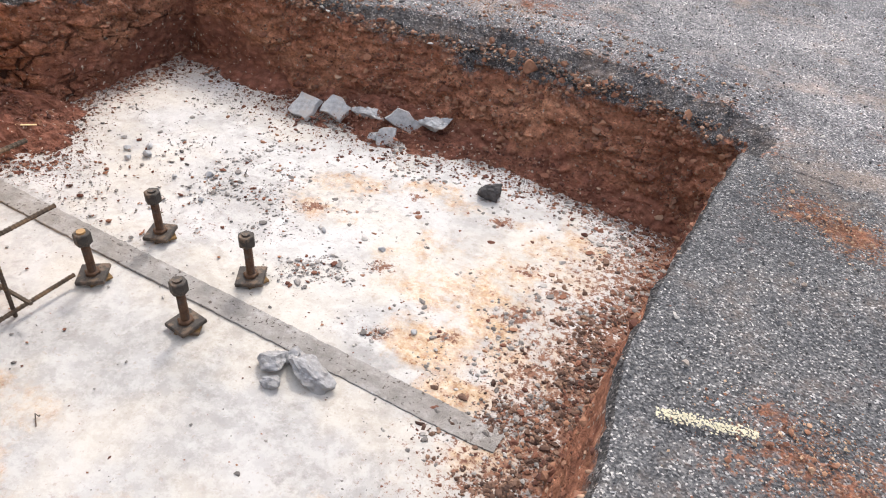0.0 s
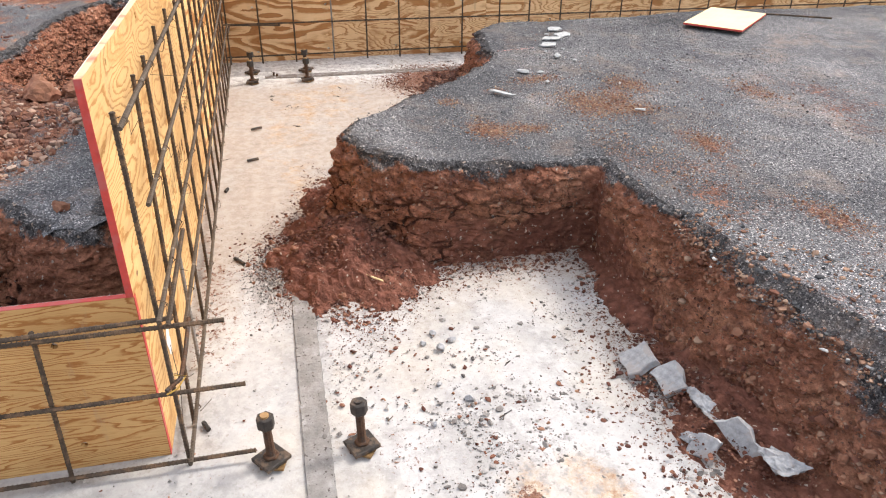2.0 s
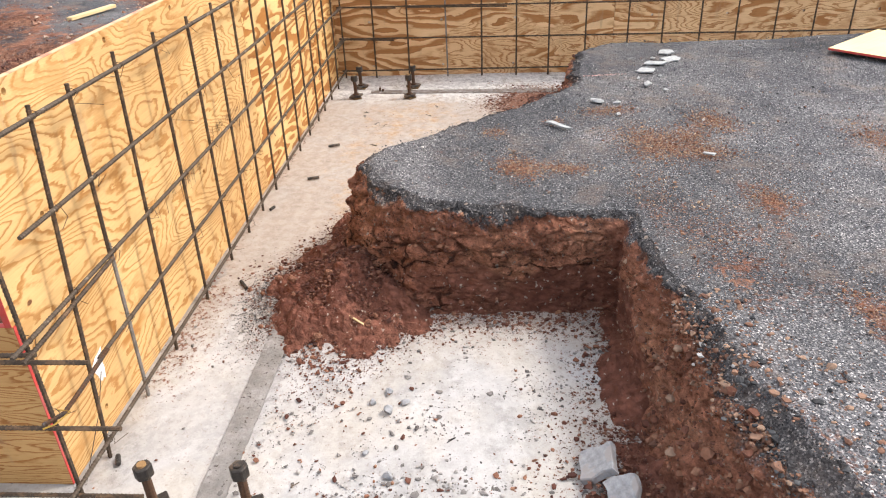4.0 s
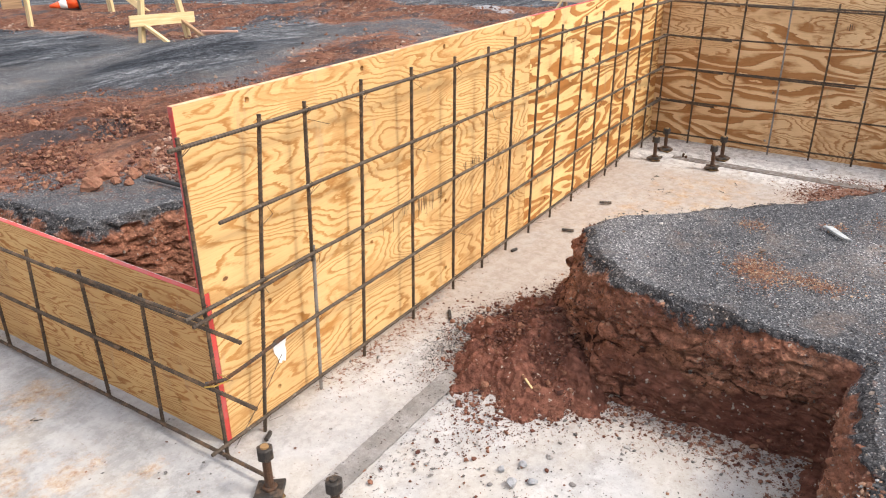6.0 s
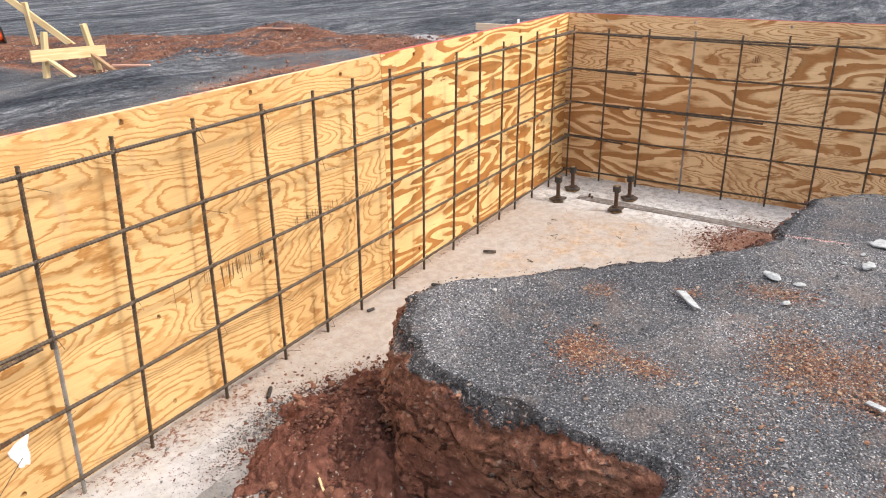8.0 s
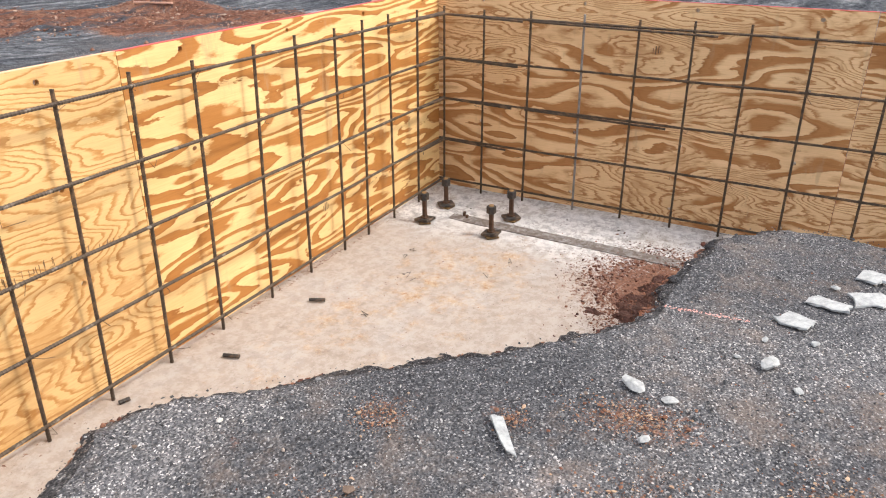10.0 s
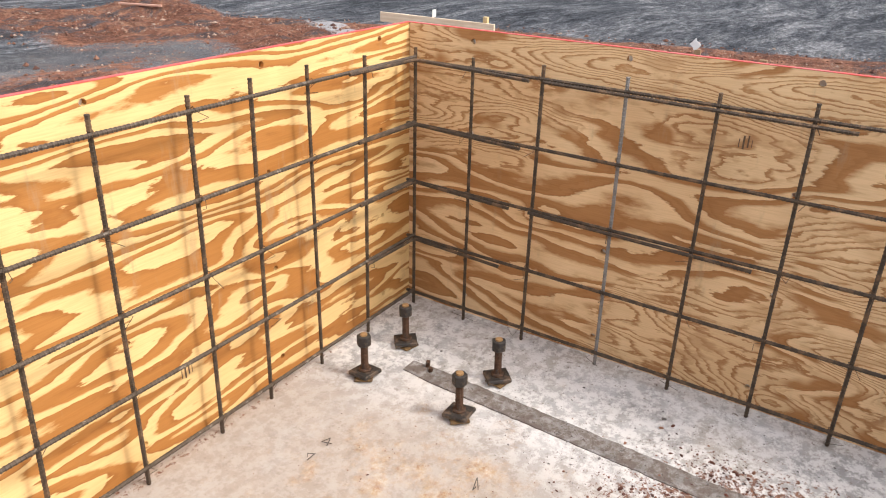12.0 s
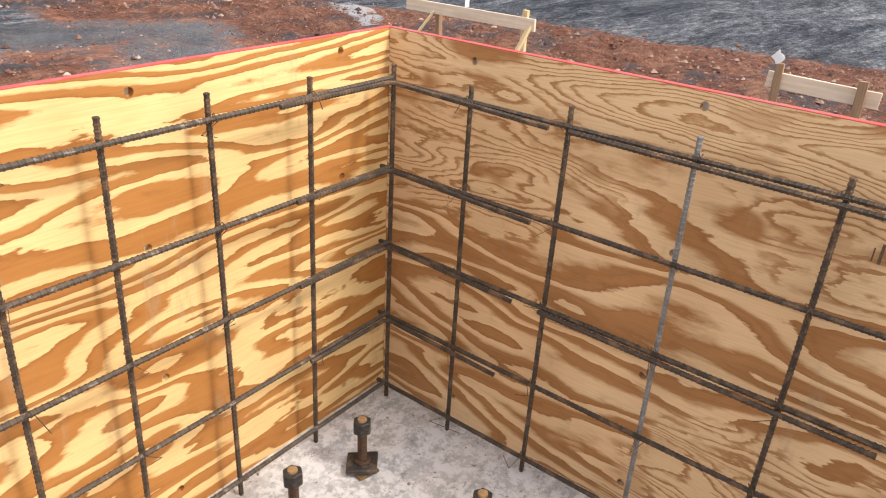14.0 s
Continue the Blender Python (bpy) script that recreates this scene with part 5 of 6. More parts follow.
def bank_clods():
    """Clods that break out of the face of the bank, on its mesh."""
    keep = np.where((BANK_LIP[:, 1] > 0.6) & (BANK_LIP[:, 1] < 3.4) & (BANK_LIP[:, 0] > -5.3))[0]
    n = 48000
    i, j = gen.choice(keep, n), np.minimum(gen.uniform(0, 1, n) ** 0.9 * (BANK_ROWS - 2), BANK_ROWS - 3)
    j0, f, g = j.astype(int), (j % 1)[:, None], gen.uniform(0, 1, n)[:, None]
    i1 = (i + 1) % len(BANK_GRID)
    q = (BANK_GRID[i, j0] * (1 - f) + BANK_GRID[i, j0 + 1] * f) * (1 - g) + (BANK_GRID[i1, j0] * (1 - f) + BANK_GRID[i1, j0 + 1] * f) * g
    dense = np.array([0.5 + 1.6 * noise.fractal((a * 7, c * 7, e * 7), 1.0, 2.0, 3) for a, c, e in q])
    corner = np.exp(-((q[:, 0] + 2.40) ** 2 + (q[:, 1] - 2.45) ** 2) / 0.5) * (q[:, 2] < 0.26) * (q[:, 2] > 0.05)
    keep = gen.uniform(0, 1, n) < np.clip(dense, 0.15, 1) * (1 - 0.92 * corner) * np.where((q[:, 0] > 0.24) & (q[:, 1] < 2.5), np.where(q[:, 2] > 0.12, 0.12, 0.5), 1.0)
    size = np.minimum(0.0027 * np.exp(gen.normal(0.10, 0.64, n)), 0.017) * np.where(q[:, 0] > -1.9, 1.30, 0.85)
    pale = gen.uniform(0, 1, n) < 0.30
    scatter("clay_clods", q[keep & ~pale], size[keep & ~pale], CLAY_BITS, "red clay clods breaking out of the bank", "clods", gen, True, 0.8)
    scatter("clay_chips", q[keep & pale], size[keep & pale] * 0.9, TAN_BITS, "tan and brown chips stuck in the bank", "chips", gen, True, 0.6)
    rim = gen.choice(np.where((BANK_LIP[:, 1] > 2.2) & (BANK_LIP[:, 1] < 3.2) & (BANK_LIP[:, 0] > -1.8) & (BANK_LIP[:, 0] < 0.3))[0], 9000)
    q = BANK_GRID[rim, BANK_ROWS + gen.integers(-6, 4, 9000)] + np.stack([gen.normal(0, 0.02, 9000), gen.normal(0, 0.02, 9000), np.full(9000, -0.002)], 1)
    red = gen.uniform(0, 1, 9000) < 0.5
    size = np.minimum(0.0032 * np.exp(gen.normal(0, 0.6, 9000)), 0.014)
    scatter("clay_crumbs", q[red], size[red], TAN_BITS, "clay crumbs along the crumbling lip", "crumbs", gen, True)
    scatter("gravel", q[~red], size[~red] * 0.8, GRAVEL_BITS, "loose gravel along the crumbling lip", "gravel", gen, True)
    toe = gen.choice(np.where((BANK_LIP[:, 1] > 0.6) & (BANK_LIP[:, 1] < 3.4) & (BANK_LIP[:, 0] > -2.6))[0], 9000)
    q = BANK_GRID[toe, 2] + np.stack([gen.normal(0, 0.07, 9000), gen.normal(0, 0.07, 9000), np.zeros(9000)], 1)
    q[:, 2] = 0.0
    keep = lip_distance(q[:, 0], q[:, 1]) < -0.02
    scatter("clay_crumbs", q[keep], np.minimum(0.0024 * np.exp(gen.normal(0.2, 0.6, 9000)), 0.012)[keep], DAMP_BITS, "red clay crumbs fallen along the foot of the bank", "crumbs", gen, True)


def chip_patches():
    """Orange and tan chips trodden into the gravel in patches."""
    place, size = [], []
    for x, y, rx, ry, turn, n in PATCHES + [(-2.2, 2.9, 0.3, 0.15, 0, 260), (-1.0, 3.1, 0.4, 0.15, 0, 260), (-2.6, 2.75, 0.3, 0.1, 0, 260), (-3.0, 3.3, 0.9, 0.5, 0, 220)]:
        a = radians(turn)
        n = int(n * 3.5)
        u, v = gen.normal(0, rx * 0.62, n), gen.normal(0, ry * 0.62, n)
        place.append(np.stack([x + u * math.cos(a) - v * math.sin(a), y + u * math.sin(a) + v * math.cos(a)], 1))
        size.append(np.minimum(0.0022 * np.exp(gen.normal(-0.1, 0.5, n)), 0.008))
    q, s = np.concatenate(place), np.concatenate(size)
    keep = lip_distance(q[:, 0], q[:, 1]) > 0.02
    z = grade(q[:, 0], q[:, 1]) + 0.006
    tan = make_crumb_material("orange_tan_chips", (0.15, 0.068, 0.045), (0.28, 0.14, 0.085), (0.50, 0.37, 0.25))
    scatter("orange_chips", np.stack([q[:, 0], q[:, 1], z], 1)[keep], s[keep], tan, "orange and tan chips in patches on the gravel", "chips", gen, True)


def loose_clods():
    """Big clods, each one a thing."""
    g = random.Random(21)
    shapes = []
    for i in range(6):
        bm = chunk(0.05, 0.042, 0.036, 210 + i, 0.6, 3)
        for v in bm.verts:
            v.co *= 1 + 0.13 * noise.fractal(v.co * 38 + Vector((i, 0, 0)), 0.7, 2.0, 3)
        me = bpy.data.meshes.new("clay_clod")
        bm.to_mesh(me)
        bm.free()
        me.materials.append(CLOD)
        shapes.append(me)
    spots = []
    while len(spots) < 44:
        u, v = g.uniform(-2.1, 2.1), g.gauss(0.45, 0.45)
        c, s = math.cos(radians(-28)), math.sin(radians(-28))
        spots.append((-3.1 + u * c - v * s, -1.62 + u * s + v * c, g.uniform(0.45, 0.9) if v < 0.6 else g.uniform(0.7, 1.6), -0.008, "brown-red clay clod dumped behind the forms", "clods behind the forms"))
    while len(spots) < 96:
        spots.append((g.gauss(-3.1, 0.42), g.gauss(-0.42, 0.28), g.choice((0.8, 1.0, 1.3, 1.7, 2.2)), -0.012, "tan clay clod heaped close behind the forms", "clods behind the forms"))
    while len(spots) < 112:
        spots.append((g.uniform(-3.2, -2.0), g.gauss(-0.85, 0.12), g.choice((0.7, 0.9, 1.2, 1.6)), -0.012, "tan clay clod at the edge of the pile", "clods behind the forms"))
    while len(spots) < 134:
        spots.append((g.uniform(-2.35, -1.62), g.uniform(-0.1, 0.55), g.uniform(0.35, 1.0), -0.006, "dark clay clod in the hole behind the forms", "clods in the hole"))
    while len(spots) < 168:
        a, r = g.uniform(0, 6.28), g.random() ** 0.6
        spots.append((-2.5 + 0.42 * r * math.cos(a), 1.34 + 0.36 * r * math.sin(a), g.choice((0.16, 0.2, 0.26, 0.34, 0.45)), 0.19 * max(0.0, 1 - math.hypot((-2.5 + 0.42 * r * math.cos(a) + 2.58) / 0.5, (1.34 + 0.36 * r * math.sin(a) - 1.45) / 0.44)) - 0.004, "damp red clay clod on the heap by the bank", "clods on the heap"))
    face = [i for i in range(len(BANK_LIP)) if BANK_LIP[i, 1] > 2.5 and -1.3 < BANK_LIP[i, 0] < 0.3]
    for _ in range(24):
        x, y, z = BANK_GRID[g.choice(face), g.choice((14, 22, 30, 36, 40, 45))]
        k = g.choice((0.2, 0.3, 0.36, 0.45, 0.55))
        ob = new("clay_clod", g.choice(shapes))
        ob.matrix_basis = pose(x, y + 0.012, z - 0.012 * k, g.uniform(-40, 40), g.uniform(-40, 40), g.uniform(0, 360)) @ Matrix.Diagonal((k, k * g.uniform(0.7, 1.2), k * g.uniform(0.8, 1.2), 1))
        tagged(ob, "orange-brown clay clod stuck in the bank", "clod", "clods in the bank")
    for x, y, k, sink, label, group in spots:
        d = float(lip_distance(x, y))
        if -0.05 < d < 0.1:
            continue
        ob = new("clay_clod", g.choice(shapes))
        ob.matrix_basis = pose(x, y, (float(grade(x, y)) if d > 0 else 0.0) + sink, g.uniform(-20, 20), g.uniform(-20, 20), g.uniform(0, 360)) @ Matrix.Diagonal((k, k * g.uniform(0.8, 1.2), k, 1))
        tagged(ob, label, "clod", group)


CLOD = make_plain("broken_red_clay", (0.33, 0.16, 0.10), 0.95, 45.0, 0.55, 0, 0.9, 0.008, (0.22, 0.09, 0.055))
pit_scatter()
foot_strip()
ring_scatter("clay_clods", -3.00, 1.44, 0.40, 0.25, 4500, 0.002, 0.012, DAMP_BITS, "red clay crumbs down the side of the bank", 0.12)
ring_scatter("clay_clods", -1.16, 2.56, 0.66, 0.34, 9000, 0.002, 0.013, DAMP_BITS, "red clay crumbs at the foot of the bank", 0.10)
ring_scatter("clay_clods", -0.35, 2.66, 0.56, 0.28, 6000, 0.002, 0.013, DAMP_BITS, "red clay crumbs at the foot of the bank", 0.08)
ring_scatter("gravel", -2.52, 1.10, 0.26, 0.14, 2600, 0.002, 0.006, GRAVEL_BITS, "dark gravel spilled at the edge of the clay heap", 0.01)
ring_scatter("clay_clods", -2.56, 1.48, 0.43, 0.38, 12500, 0.002, 0.015, DAMP_BITS, "red clay clods over the heap by the bank", 0.22)
ring_scatter("clay_crumbs", -2.48, 1.48, 0.47, 0.40, 9500, 0.0013, 0.006, DAMP_BITS, "fine damp crumbs round the clay heap", 0.10)
ring_scatter("grey_stones", -2.30, 1.12, 0.30, 0.14, 2600, 0.0013, 0.005, GREY_BITS, "fine grey grit beside the clay heap", 0.004)
ring_scatter("grey_stones", -2.45, 1.08, 0.22, 0.10, 900, 0.003, 0.009, GREY_BITS, "grey grit spilled beside the clay heap", 0.012)
fringe_scatter(-5.12, 2.60, 0.50, 0.50, 9000, DAMP_BITS, "damp clay crumbs strewn round the heap by the end wall")
fringe_scatter(-2.52, 1.42, 0.47, 0.39, 9500, DAMP_BITS, "damp clay crumbs strewn round the heap by the bank")
fringe_scatter(-3.04, 1.50, 0.42, 0.27, 3000, DAMP_BITS, "damp clay crumbs strewn down the side of the bank")
fringe_scatter(-1.0, 2.62, 0.8, 0.30, 6000, DAMP_BITS, "damp clay crumbs strewn along the foot of the bank")
ring_scatter("clay_clods", -5.15, 2.60, 0.5, 0.5, 5200, 0.002, 0.012, DAMP_BITS, "damp clay crumbs on the footing by the end wall", 0.07)
ring_scatter("grey_stones", -5.65, 2.0, 0.32, 0.75, 900, 0.002, 0.008, GREY_BITS, "grey chips along the end wall footing", 0.0, 0.7)
ring_scatter("soil_crumbs", -4.95, 1.75, 0.9, 0.75, 900, 0.0015, 0.005, CLAY_BITS, "fine soil crumbs on the footing near the bolts", 0.0, 0.8)
ground_scatter()
clod_field()
bank_clods()
chip_patches()
loose_clods()

# ---------------------------------------------------------------- broken concrete on the footing


def rubble(name, bm, material, at, turn, label, category, tilt=(0, 0), group=""):
    ob = part(name, bm, material)
    ob.matrix_basis = pose(at[0], at[1], at[2], tilt[0], tilt[1], turn)
    return tagged(ob, label, category, group)


FLAT = "flat grey broken concrete piece lying by the bank"
for i, (x, y, z, turn, tilt, pts, th) in enumerate([
        (-1.480, 2.405, 0.040, 2, (36, -4), [(-0.07, -0.05), (0.05, -0.065), (0.078, 0.045), (-0.045, 0.07)], 0.027),
        (-1.345, 2.462, 0.056, 10, (36, 6), [(-0.06, -0.045), (0.045, -0.06), (0.07, 0.02), (0.01, 0.05), (-0.05, 0.045)], 0.027),
        (-1.044, 2.42, 0.034, 30, (48, -14), [(-0.05, -0.035), (0.035, -0.045), (0.06, 0.03), (-0.03, 0.04)], 0.017),
        (-1.011, 2.528, 0.072, 20, (62, 24), [(-0.085, -0.035), (0.08, -0.04), (0.075, 0.03), (-0.06, 0.045)], 0.022)]):
    rubble("concrete_piece", plate(pts, th, 40 + i, 0.008), GREY_SLAB, (x, y, z), turn, FLAT, "concrete piece", tilt, "broken concrete")
for i, (x, y, z, sx, sy, sz, turn) in enumerate([(-1.183, 2.50, 0.05, 0.085, 0.045, 0.034, 10), (-0.885, 2.58, 0.06, 0.08, 0.055, 0.036, 30), (-1.09, 2.405, 0.006, 0.04, 0.03, 0.026, 70)]):
    bm = chunk(sx, sy, sz, 51 + i, 0.5, 4)
    for v in bm.verts:
        v.co *= 1 + 0.16 * noise.fractal(v.co * 34 + Vector((i, 0, 0)), 0.7, 2.0, 4)
    rubble("concrete_lump", bm, GREY_SLAB, (x, y, z), turn, "crumbled grey concrete lump lying by the bank", "concrete lump", (8, 0), "broken concrete")
LUMP_GREY = make_plain("crumbled_dark_concrete", (0.34, 0.34, 0.35), 0.98, 50.0, 0.5, 0, 0.9, 0.005, (0.26, 0.255, 0.25))
for i, (x, y, sx, sy, sz, turn) in enumerate([(-0.455, 1.120, 0.10, 0.056, 0.036, -27), (-0.57, 1.085, 0.055, 0.046, 0.032, 60), (-0.525, 1.03, 0.036, 0.028, 0.022, 10), (-0.545, 1.15, 0.04, 0.026, 0.024, 80)]):
    bm = chunk(sx, sy, sz, 60 + i, 0.5, 4)
    for v in bm.verts:
        v.co *= 1 + 0.10 * noise.fractal(v.co * 45 + Vector((i, 0, 0)), 0.7, 2.0, 3)
    rubble("concrete_lump", bm, LUMP_GREY, (x, y, -0.004), turn, "crumbled grey concrete lump beside the joint strip", "concrete lump", (0, 0), "broken concrete")
clod = chunk(0.06, 0.05, 0.042, 71, 0.5, 4)
for v in clod.verts:
    v.co *= 1 + 0.16 * noise.fractal(v.co * 40, 0.7, 2.0, 3)
rubble("dark_clod", clod, make_plain("dark_damp_clod", (0.085, 0.08, 0.08), 0.95, 40.0, 0.4, 0, 0.6, 0.006), (-0.46, 2.32, -0.004), 20, "dark damp clod on the white footing", "clod")
for i, (x, y, s) in enumerate([(-1.755, 1.715, 0.026), (-1.80, 1.65, 0.018), (-1.86, 1.70, 0.018), (-1.80, 1.765, 0.02), (-0.86, 1.72, 0.016), (-1.35, 1.60, 0.017), (-0.62, 1.75, 0.018), (-1.45, 1.75, 0.02), (-1.55, 1.66, 0.015), (-0.30, 1.45, 0.014)]):
    rubble("stone", chunk(s, s * 0.8, s * 0.7, 80 + i, 0.3, 2), GREY_SLAB, (x, y, -0.002), i * 37, "small grey stone on the footing", "stone", (0, 0), "stones on the footing")
rubble("splinter", box(0.11, 0.008, 0.006, (0, 0, 0.004), 0.001), LUMBER, (-2.245, 1.515, 0.055), 55, "pale wood splinter on the clay heap", "splinter", (0, 8))
rubble("splinter", box(0.05, 0.012, 0.006, (0, 0, 0.004), 0.001), LUMBER, (-2.275, 1.254, 0.012), 40, "pale wood splinter beside the clay heap", "splinter")

rubble("loose_wire", tube([(0, 0, 0), (0.12, 0.03, -0.075), (0.22, 0.035, -0.15), (0.295, 0.04, -0.205)], 0.0013, 5), DARK_STEEL, (-1.70, 0.757, 0.215), 0, "thin dark wire hanging from the torn label", "wire")

# rebar stubs and wire ends
for i, (x, y, turn, l) in enumerate([(-3.81, 1.005, 108, 0.07), (-4.355, 1.028, 115, 0.075), (-3.395, 0.865, -20, 0.04), (-2.59, 0.945, 35, 0.075), (-1.50, 0.855, 25, 0.045)]):
    ob = rubble("rebar_stub", tube([(-l / 2, 0, 0), (l / 2, 0, 0)], 0.008, 7, 0.0012), DARK_STEEL, (x, y, 0.010), turn, "short cut rebar stub lying on the footing", "rebar stub", (0, 0), "rebar stubs")
for x, y, h in [(-5.606, 1.168, 0.030), (-5.585, 1.195, 0.022)]:
    rubble("steel_pin", tube([(0, 0, -0.005), (0, 0.004, h)], 0.009, 8), RUST, (x, y, 0), 0, "short rusty pin standing in the footing", "steel pin", (0, 0), "steel pins")
for i, (x, y) in enumerate([(-5.05, 1.14), (-4.95, 1.13), (-4.78, 1.25), (-4.74, 1.30), (-4.95, 1.62), (-5.15, 1.65), (-4.35, 1.30), (-1.60, 1.95), (-1.35, 1.85), (-1.42, 1.48), (-1.1, 0.05), (-0.95, 0.6)]):
    g = random.Random(i)
    pts = [Vector((g.uniform(-.03, .03), g.uniform(-.03, .03), 0.003 + 0.008 * g.random())) for _ in range(4)]
    rubble("wire_end", tube(pts, 0.0016, 4), DARK_STEEL, (x, y, 0.001), 0, "bent scrap of tie wire on the footing", "wire scrap", (0, 0), "wire scraps")

# ---------------------------------------------------------------- on the gravel
for i, (x, y, sx, sy, turn) in enumerate([(-4.70, 3.21, 0.065, 0.045, 80), (-4.40, 3.085, 0.085, 0.035, 75), (-4.50, 3.20, 0.08, 0.05, 120), (-4.23, 3.00, 0.065, 0.045, 60)]):
    rubble("pale_tile", plate([(-sx * 0.8, -sy * 0.8), (sx * 0.3, -sy * 0.9), (sx * 0.8, -sy * 0.4), (sx * 0.7, sy * 0.7), (-sx * 0.6, sy * 0.8)], 0.008, 110 + i, 0.009), PALE, (x, y, float(grade(x, y)) + 0.010), turn, "broken chalky white tile on the gravel", "broken tile", (4, -3), "white fragments")
for i, (x, y, s) in enumerate([(-3.94, 2.955, 0.04), (-3.68, 2.64, 0.042), (-3.655, 2.745, 0.024), (-3.475, 2.72, 0.022), (-3.85, 3.04, 0.02), (-3.95, 2.87, 0.014), (-4.12, 3.06, 0.018), (-4.08, 2.93, 0.016), (-4.55, 3.1, 0.02)]):
    rubble("pale_stone", chunk(s, s * 0.7, s * 0.42, 130 + i, 0.3, 2), PALE, (x, y, float(grade(x, y)) + 0.004), i * 51, "small chalky white stone on the gravel", "stone", (0, 0), "white fragments")
rubble("wood_chip", plate([(-0.085, -0.014), (0.06, -0.018), (0.085, 0.004), (-0.07, 0.016)], 0.008, 150, 0.003), PALE, (-3.335, 2.415, float(grade(-3.335, 2.415)) + 0.012), 42, "pale split wood chip on the gravel", "wood chip")
rubble("wood_chip", plate([(-0.025, -0.01), (0.025, -0.012), (0.03, 0.01), (-0.02, 0.012)], 0.006, 151, 0.002), PALE, (-2.93, 3.04, float(grade(-2.93, 3.04)) + 0.012), 70, "small pale wood chip on the gravel", "wood chip")
for i, (x, y, s) in enumerate([(-0.56, 2.78, 0.042), (-0.66, 2.81, 0.024), (-0.42, 2.81, 0.02), (-0.74, 2.75, 0.018)]):
    rubble("orange_stone", chunk(s, s * 0.8, s * 0.8, 160 + i, 0.4, 3), make_plain("orange_clay_lump", (0.27, 0.135, 0.085), 0.95, 40.0, 0.5, 0, 0.8, 0.01), (x, y, 0.36 + 0.03 * i), i * 40, "orange clay lump at the lip of the bank", "clay lump", (0, 0), "clay lumps")


def chalk_mark(name, x0, y0, x1, y1, width, material, label, dots=420):
    g = random.Random(3)
    a, b = Vector((x0, y0, 0)), Vector((x1, y1, 0))
    s = Vector((-(b - a).y, (b - a).x, 0)).normalized()
    verts, faces = [], []
    for i in range(dots):
        c = a.lerp(b, g.random()) + s * g.gauss(0, width * 0.25)
        r = g.uniform(0.001, 0.0038)
        k = len(verts)
        for j in range(6):
            px, py = c.x + r * math.cos(j * 1.047) * g.uniform(.5, 1.3), c.y + r * math.sin(j * 1.047) * g.uniform(.5, 1.3)
            verts.append((px, py, float(grade(px, py)) + 0.0125 + 0.0004 * (i % 9)))
        faces.append(tuple(range(k, k + 6)))
    ob = from_arrays(name, verts, faces, [material])
    return tagged(ob, label, "paint mark")


chalk_mark("paint_mark", 0.47, 1.09, 0.67, 1.15, 0.035, make_plain("cream_marking_paint", (0.52, 0.49, 0.36), 0.9, 60.0, 0.3), "cream survey paint mark sprayed on the gravel")
chalk_mark("paint_mark", -4.14, 2.62, -4.16, 2.88, 0.02, make_plain("pink_marking_paint", (0.72, 0.38, 0.33), 0.9, 60.0, 0.3), "faded pink survey paint line on the gravel", 130)
offcut = part("plywood_offcut", box(0.70, 0.43, 0.014, (0, 0, 0.007)), [make_lumber("bare_pale_veneer", (0.80, 0.65, 0.37), (0.74, 0.60, 0.34)), PLY_EDGE])
for f in offcut.data.polygons:
    f.material_index = 0 if abs(f.normal.z) > 0.5 else 1
offcut.matrix_basis = pose(-4.70, 4.61, float(grade(-4.70, 4.61)) + 0.016, 0, 0, 133)
tagged(offcut, "pale plywood offcut with red edge lying on gravel", "plywood offcut")
rubble("loose_rebar", tube([(-0.25, 0, 0), (0.25, 0, 0)], R, 7, 0.0011), STEEL, (-4.72, 5.25, float(grade(-4.72, 5.25)) + 0.02), 60, "loose rebar piece lying beside the plywood offcut", "rebar")
rubble("loose_pipe", tube([(-0.14, 0, 0), (0.14, 0, 0)], 0.011, 8), BLACK, (-2.227, -0.506, float(grade(-2.227, -0.506)) + 0.024), 91, "short dark pipe lying behind the forms", "pipe")

# on the forms
rubble("torn_paper", plate([(-0.02, -0.05), (0.012, -0.055), (0.035, 0.05), (-0.035, 0.03)], 0.001, 171), PAPER, (-1.70, FACE_W1 + 0.002, 0.235), 180, "torn white paper label on the plywood face", "paper label", (90, 0))


